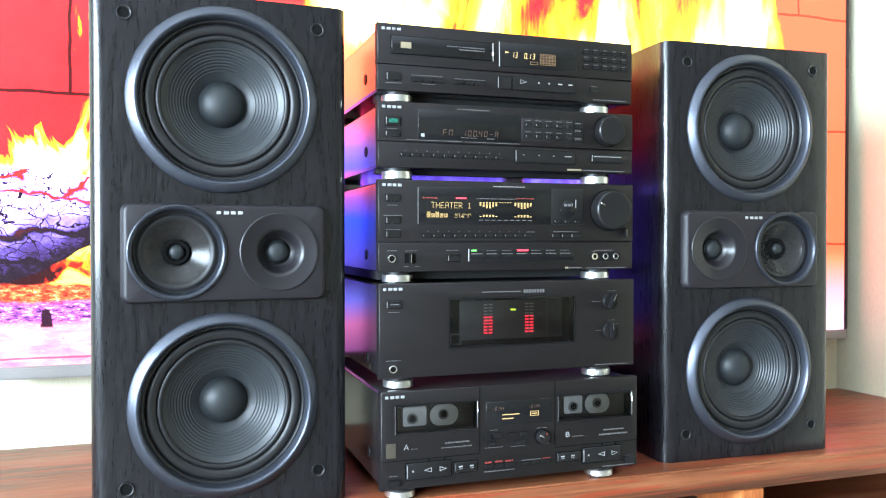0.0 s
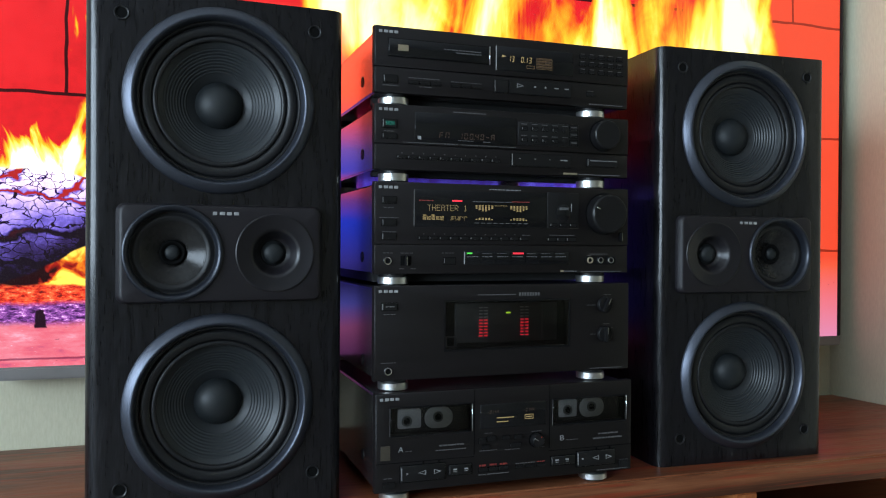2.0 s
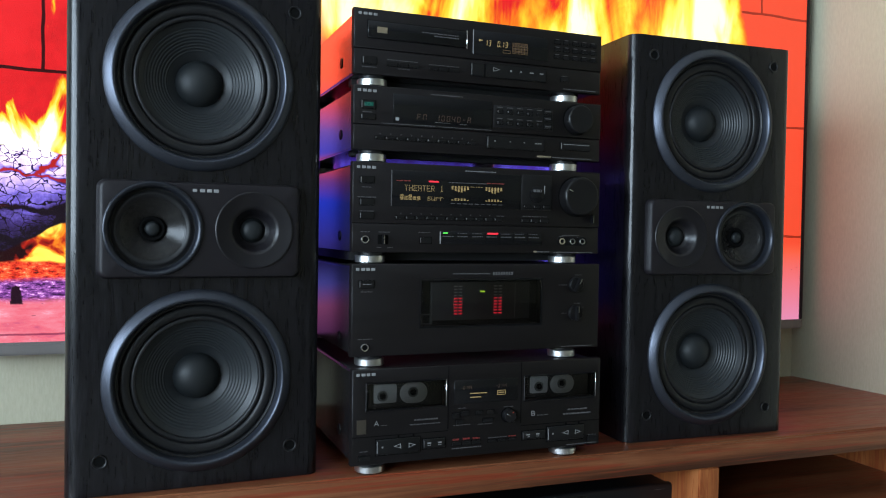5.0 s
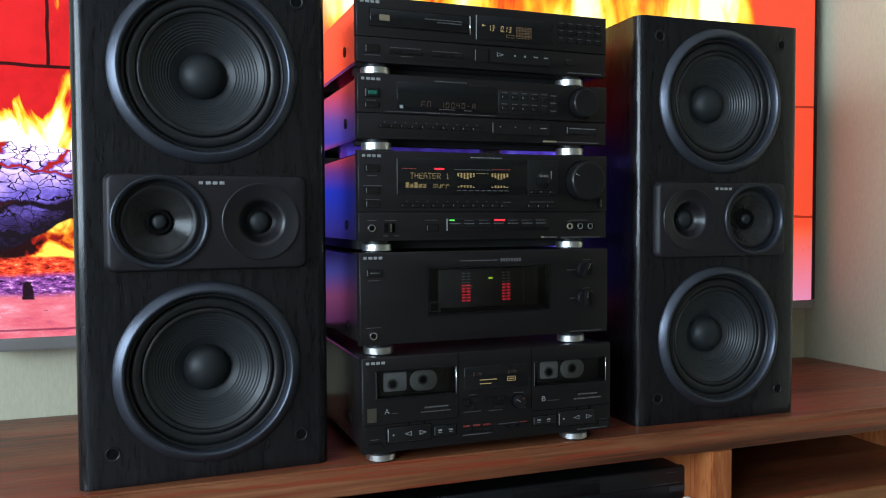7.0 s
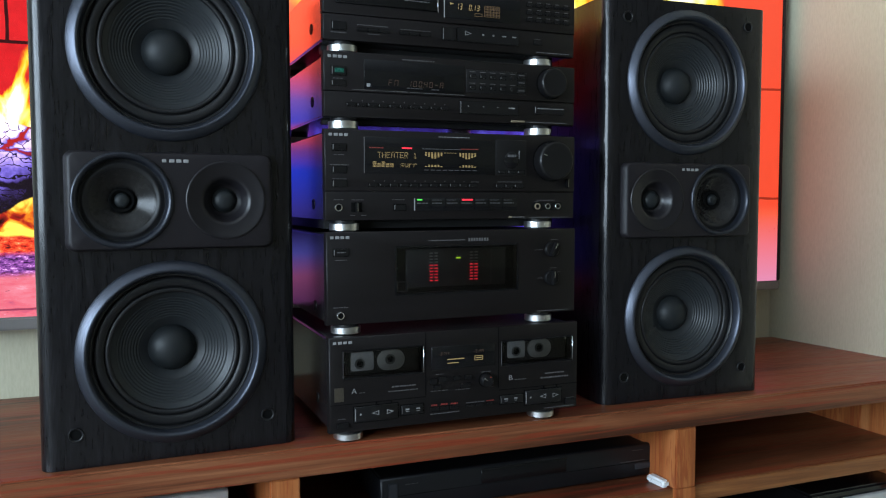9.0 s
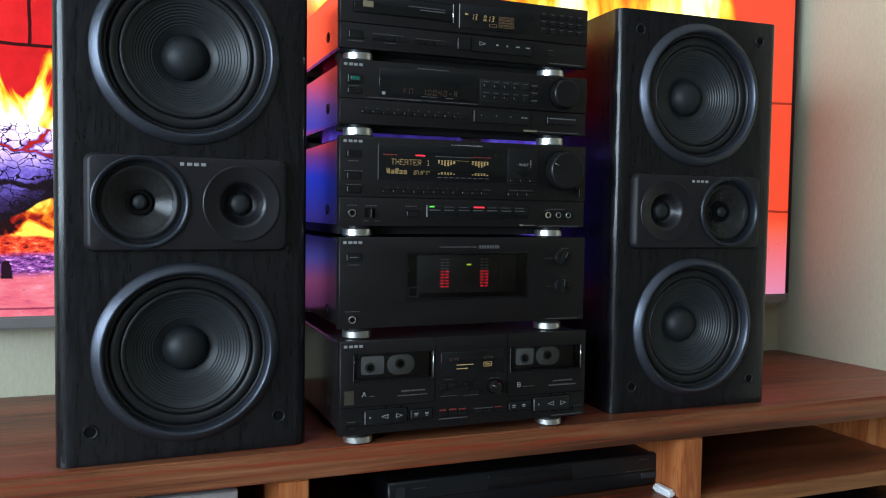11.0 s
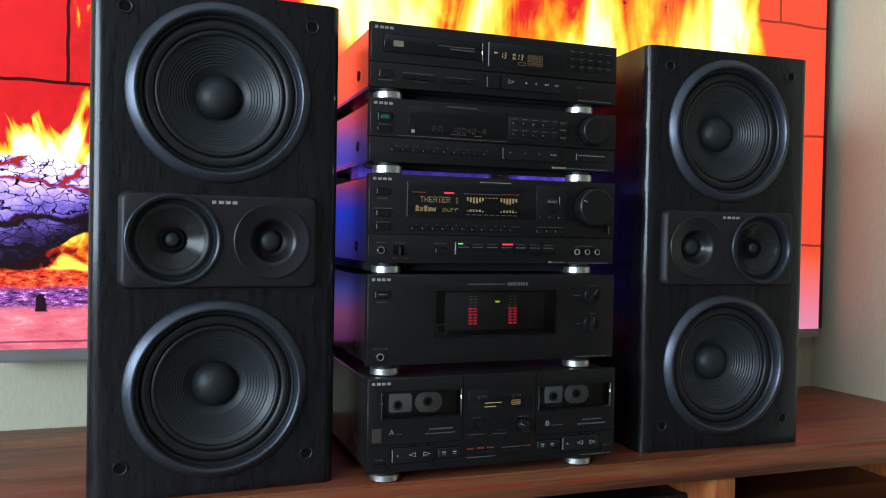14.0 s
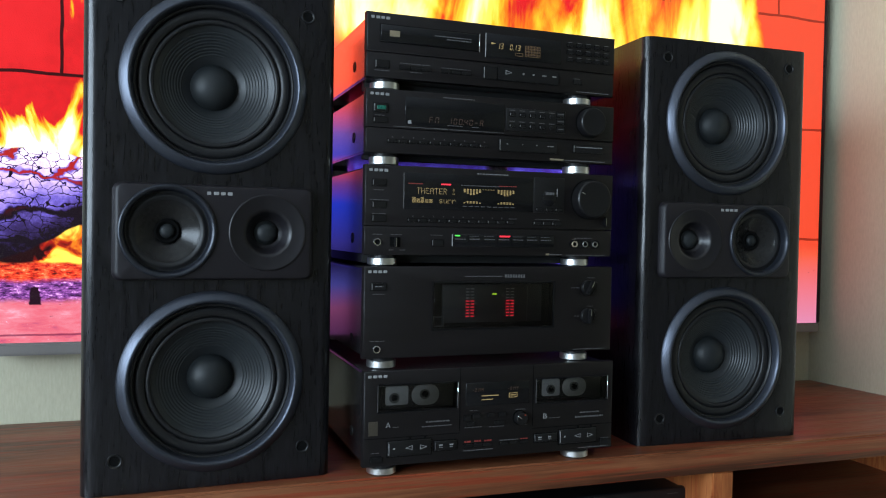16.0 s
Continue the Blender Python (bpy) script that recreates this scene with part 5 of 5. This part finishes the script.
def cassette_deck():
    hA, hB, hD = (-0.1590, -0.0540, 0.5342, 0.5680), (0.0595, 0.1675, 0.5337, 0.5660), (-0.0420, 0.0495, 0.5350, 0.5655)
    u, f = unit("cassette_deck", 0.466, 0.586, TOP, "black twin cassette deck with two tapes, on the console", holes=[hA, hB], screw=0.03)
    for h, nm in ((hA, "cassette_window"), (hB, "cassette_window")):
        part("cassette_well", rbox(h[0] - 0.001, h[1] + 0.001, 0.0119, 0.0123, h[2] - 0.001, h[3] + 0.001), DARK, f)
        part(nm, panel(h[0] + 0.0006, h[1] - 0.0006, h[2] + 0.0006, h[3] - 0.0006, -0.0010, 0.0010, edge=0.0010), CLEAR, f, "clear cassette door window")
        part("window_surround", frame_plate(h[0] - 0.0015, h[1] + 0.0015, h[2] - 0.0015, h[3] + 0.0015, h[0] + 0.0003, h[1] - 0.0003, h[2] + 0.0003, h[3] - 0.0003, -0.0007, 0.0004), GLOSS, f)
        part("bright_edge", rbox(h[1] + 0.0004, h[1] + 0.0013, -0.0016, 0.0002, h[2], h[3], 0.0003, 1), BRIGHT, f)
        part("bright_edge", rbox(h[0] - 0.0010, h[0] - 0.0005, -0.0012, 0.0002, h[2], h[3]), PRINT_DIM, f)
    d = part("display_window", panel(*hD, -0.0008, 0.0006, edge=0.0008), GLOSS, f, "dark display window with amber bars")
    y = -0.0011
    segment_text("-0144", -0.0330, -0.0165, 0.5535, 0.5582, y, AMBER_DIM, d, "tape_counter", "", 0.0006)
    segment_text("-0144", 0.0170, 0.0330, 0.5535, 0.5582, y, AMBER_DIM, d, "tape_counter", "", 0.0006)
    part("level_bars", bars([(-0.0200, 0.0040, 0.5474, 0.5484), (-0.0200, -0.0040, 0.5424, 0.5434)], y), AMBER, d)
    part("noise_box", bars([(0.0190, 0.0310, 0.5440, 0.5446), (0.0190, 0.0310, 0.5494, 0.5500), (0.0190, 0.0196, 0.5440, 0.5500), (0.0304, 0.0310, 0.5440, 0.5500), (0.021, 0.029, 0.5465, 0.5475)], y), AMBER, d)
    for x in (-0.0500, 0.0545):
        part("door_seam", rbox(x - 0.0006, x + 0.0006, -0.0003, 0.0004, 0.5040, 0.5858), DARK, f)
    part("door_seam", rbox(-0.1770, -0.0500, -0.0003, 0.0004, 0.5012, 0.5020), DARK, f)
    part("door_seam", rbox(0.0545, 0.1770, -0.0003, 0.0004, 0.5000, 0.5008), DARK, f)
    # transport key pods
    for x0, x1, z0, z1, big in ((-0.1460, -0.0885, 0.4780, 0.4970, True), (-0.0840, -0.0540, 0.4810, 0.4930, False), (0.0570, 0.0915, 0.4815, 0.4922, False), (0.0945, 0.1510, 0.4765, 0.4955, True)):
        part("key_gap", rbox(x0 - 0.0012, x1 + 0.0012, -0.0003, 0.0004, z0 - 0.0012, z1 + 0.0012), DARK, f)
        p = part("transport_keys", panel(x0, x1, z0, z1, -0.0022, 0.0, edge=0.0010), BUTTON, f, "black transport key block")
        zc, yp = (z0 + z1) / 2, -0.0025
        if big:
            part("bright_edge", rbox(x0 + 0.0008, x0 + 0.0016, yp, yp + 0.0006, z0 + 0.002, z1 - 0.002), PRINT, p)
            part("stop_symbol", bars([(x0 + 0.0070, x0 + 0.0090, zc - 0.0008, zc + 0.0013)], yp), PRINT, p)
            part("play_symbol", triangle(x0 + 0.0270, zc + 0.0005, -0.0100, 0.0062, yp), PRINT, p)
            part("play_symbol", triangle(x0 + 0.0470, zc + 0.0005, 0.0095, 0.0062, yp), PRINT, p)
            for tx in (x0 + 0.0270, x0 + 0.0470):
                part("key_notch", rbox(tx + 0.001, tx + 0.003, -0.0012, 0.0004, z1 + 0.0012, z1 + 0.0045), DARK, f)
        else:
            part("bright_edge", rbox(x0 + 0.0008, x0 + 0.0014, yp, yp + 0.0006, z0 + 0.002, z1 - 0.002), PRINT_DIM, p)
            part("wind_symbols", bars([(x0 + q, x0 + q + 0.0050, zc + 0.0002, zc + 0.0020) for q in (0.0055, 0.0200)] + [(x0 + q, x0 + q + 0.0045, zc - 0.0020, zc - 0.0014) for q in (0.0058, 0.0203)], yp), PRINT, p)
    for x0, x1 in ((-0.0440, -0.0315), (-0.0300, -0.0175), (-0.0165, -0.0040)):
        button(f, x0, x1, 0.4815, 0.4862)
    for x0, x1 in ((0.0070, 0.0185), (0.0215, 0.0325), (0.0370, 0.0480)):
        button(f, x0, x1, 0.4818, 0.4850)
    part("red_legend", bars(script(-0.0430, -0.034, 0.4880, 0.4902, 1) + script(-0.0290, -0.0195, 0.4882, 0.4904, 2) + script(-0.0150, -0.0050, 0.4880, 0.4900, 3) + script(0.037, 0.049, 0.4872, 0.4884, 4)), PRINT_RED, f)
    part("printed_legend", bars(script(-0.0440, -0.0030, 0.4770, 0.4782, 5) + script(0.0070, 0.0340, 0.4872, 0.4882, 6) + script(-0.1010, -0.0610, 0.5122, 0.5134, 7) + script(-0.0960, -0.0640, 0.5176, 0.5194, 8) + script(0.1190, 0.1620, 0.5105, 0.5125, 9) + script(0.1260, 0.1560, 0.5166, 0.5182, 10) + script(-0.1395, -0.1320, 0.5142, 0.5150, 11) + script(0.0790, 0.0960, 0.5122, 0.5130, 12) + script(-0.0430, -0.0180, 0.5072, 0.5080, 13) + script(-0.008, 0.014, 0.5062, 0.5070, 14) + script(0.0290, 0.0430, 0.5268, 0.5276, 15) + script(0.1250, 0.1720, 0.4685, 0.4695, 16) + script(-0.1670, -0.1560, 0.4832, 0.4840, 17) + script(0.159, 0.172, 0.4800, 0.4806, 18) + script(-0.036, -0.025, 0.5290, 0.5297, 19) + [(0.0440, 0.0465, 0.5060, 0.5066)]), PRINT_DIM, f)
    letters("A", -0.1490, -0.1425, 0.5143, 0.5210, -0.0003, PRINT, f, "deck_letter")
    letters("B", 0.0702, 0.0758, 0.5125, 0.5190, -0.0003, PRINT, f, "deck_letter")
    for x0, x1, z0, z1 in ((-0.0440, -0.0345, 0.5170, 0.5235), (-0.0325, -0.0215, 0.5195, 0.5255), (-0.0110, -0.0020, 0.5200, 0.5245), (0.0050, 0.0150, 0.5195, 0.5245), (-0.0390, -0.0290, 0.5095, 0.5145), (-0.0010, 0.0135, 0.5090, 0.5140)):
        button(f, x0, x1, z0, z1, high=0.0022)
    knob(f, 0.0350, 0.5165, 0.0082, 0.010, pointer_or_glint=-60, name="level_knob", label="small black recording level knob")
    part("red_dot", bars([(0.0378, 0.0392, 0.5205, 0.5219)], -0.0104), LED_DULL, f)
    button(f, -0.1680, -0.1535, 0.4725, 0.4785, high=0.0030, name="eject_button")
    button(f, 0.1580, 0.1730, 0.4715, 0.4790, high=0.0030, name="eject_button")
    part("foil_sticker", rbox(-0.1710, -0.1590, -0.0004, 0.0002, 0.5055, 0.5230, 0.0001, 1), STICKER, f, "worn brownish foil sticker")
    cassette(-0.1550, [(-0.1476, -0.1175, 0.0050, 0.0285, 0.003), (-0.1130, -0.0760, 0.0030, 0.0290, 0.0125)], [(-0.1358, 0.0140), (-0.0954, 0.0170)])
    cassette(0.0630, [(0.0717, 0.0985, 0.0050, 0.0280, 0.003), (0.1025, 0.1395, 0.0030, 0.0285, 0.0125)], [(0.0850, 0.0140), (0.1205, 0.0165)])


METER = speckled("dark_grey_meter_plate", (0.10, 0.10, 0.105), 0.35, vary=0.25, scale=40)
CLEAR = clear_pane("clear_acrylic", (0.88, 0.88, 0.87), 1.40)
LED_DULL = speckled("dull_red_dot", (0.45, 0.05, 0.02), 0.4)
STICKER = speckled("worn_brown_foil", (0.055, 0.046, 0.034), 0.4, 0.2, vary=0.5, scale=120)

cassette_deck()
power_amplifier()
preamplifier()
tuner()
disc_player()


# ---- inside the console ----
def set_top_recorder():
    d = thing("video_recorder", (0.14, 0.2, 0.3215), "wide black video recorder on the console shelf", "disc player")
    part("case", rbox(-0.088, 0.3605, 0.0705, 0.34, 0.3275, 0.3720, 0.003), RECORDER, d)
    f = part("front_panel", panel(-0.091, 0.3635, 0.3240, 0.3745, 0.060, 0.0702, edge=0.004), RECORDER, d, "dull black front panel")
    part("seam", rbox(-0.089, 0.3615, 0.0596, 0.0604, 0.3475, 0.3482), DARK, f)
    part("flap", panel(0.06, 0.20, 0.3490, 0.3700, 0.0590, 0.0602, edge=0.0008), GLOSS, f)
    part("end_key", rbox(-0.080, -0.066, 0.0585, 0.0602, 0.330, 0.367, 0.002, 2), GREY_KEY, f)
    part("button", rbox(0.322, 0.351, 0.0590, 0.0602, 0.3365, 0.3455, 0.001, 1), GREY_KEY, f)
    part("printed_legend", bars(script(-0.055, -0.035, 0.3625, 0.3632, 1) + script(0.318, 0.336, 0.3665, 0.3671, 2) + script(0.295, 0.340, 0.3500, 0.3506, 3), 0.0597), PRINT_DIM, f)
    for x in (-0.06, 0.33):
        for y in (0.09, 0.31):
            part("foot", upright_lathe([(0, 0.334), (0.012, 0.334), (0.012, 0.3215), (0, 0.3215)], x, y, 20), RUBBER, d)
    return d


RECORDER = speckled("dull_black_lacquer", (0.008, 0.0085, 0.010), 0.38, 0, 0.35, vary=0.15)
GREY_KEY = speckled("dark_slate_plastic", (0.022, 0.025, 0.030), 0.4, vary=0.1)


def adapter():
    a = thing("power_adapter", (0.0, 0.0, 0.0), "small white plastic adapter lying beside the recorder", "adapter")
    part("body", rbox(-0.0075, 0.0075, -0.020, 0.020, 0.0002, 0.0115, 0.0035, 3), WHITE_PLASTIC, a)
    part("plug_seam", rbox(-0.0076, 0.0076, 0.0060, 0.0066, 0.0040, 0.0075), PRINT_DIM, a)
    a.matrix_basis = pose(0.3410, 0.027, 0.3215, 0, 0, 3)
    return a


def grey_receiver():
    g = thing("receiver_box", (-0.42, 0.2, 0.3215), "light grey receiver box in the console's open bay", "receiver")
    part("case", rbox(-0.560, -0.292, 0.0805, 0.30, 0.3270, 0.3825, 0.003), GREY_DEVICE, g)
    part("front_panel", panel(-0.561, -0.291, 0.3265, 0.3840, 0.070, 0.0802, edge=0.002), GREY_DEVICE, g)
    for x in (-0.53, -0.32):
        for y in (0.10, 0.27):
            part("foot", upright_lathe([(0, 0.3275), (0.010, 0.3275), (0.010, 0.3215), (0, 0.3215)], x, y, 20), RUBBER, g)
    return g


def console_player():
    g = thing("game_console", (0.83, 0.2, 0.088), "grey and black console unit under the shelf", "game console")
    part("case", rbox(0.668, 0.955, 0.045, 0.32, 0.090, 0.252, 0.004), GLOSS, g, "glossy black top shell")
    part("front_panel", panel(0.670, 0.953, 0.092, 0.238, 0.034, 0.0447, edge=0.004), GREY_DEVICE, g, "light grey front panel")
    part("slot", rbox(0.72, 0.90, 0.0335, 0.0350, 0.222, 0.2245), DARK, g)
    for x in (0.71, 0.93):
        for y in (0.08, 0.28):
            part("foot", upright_lathe([(0, 0.0915), (0.010, 0.0915), (0.010, 0.088), (0, 0.088)], x, y, 20), RUBBER, g)
    return g


for build in (adapter, grey_receiver, console_player, set_top_recorder):
    ob = build()
    ob.matrix_basis = Matrix.Rotation(SKEW, 4, "Z") @ ob.matrix_basis
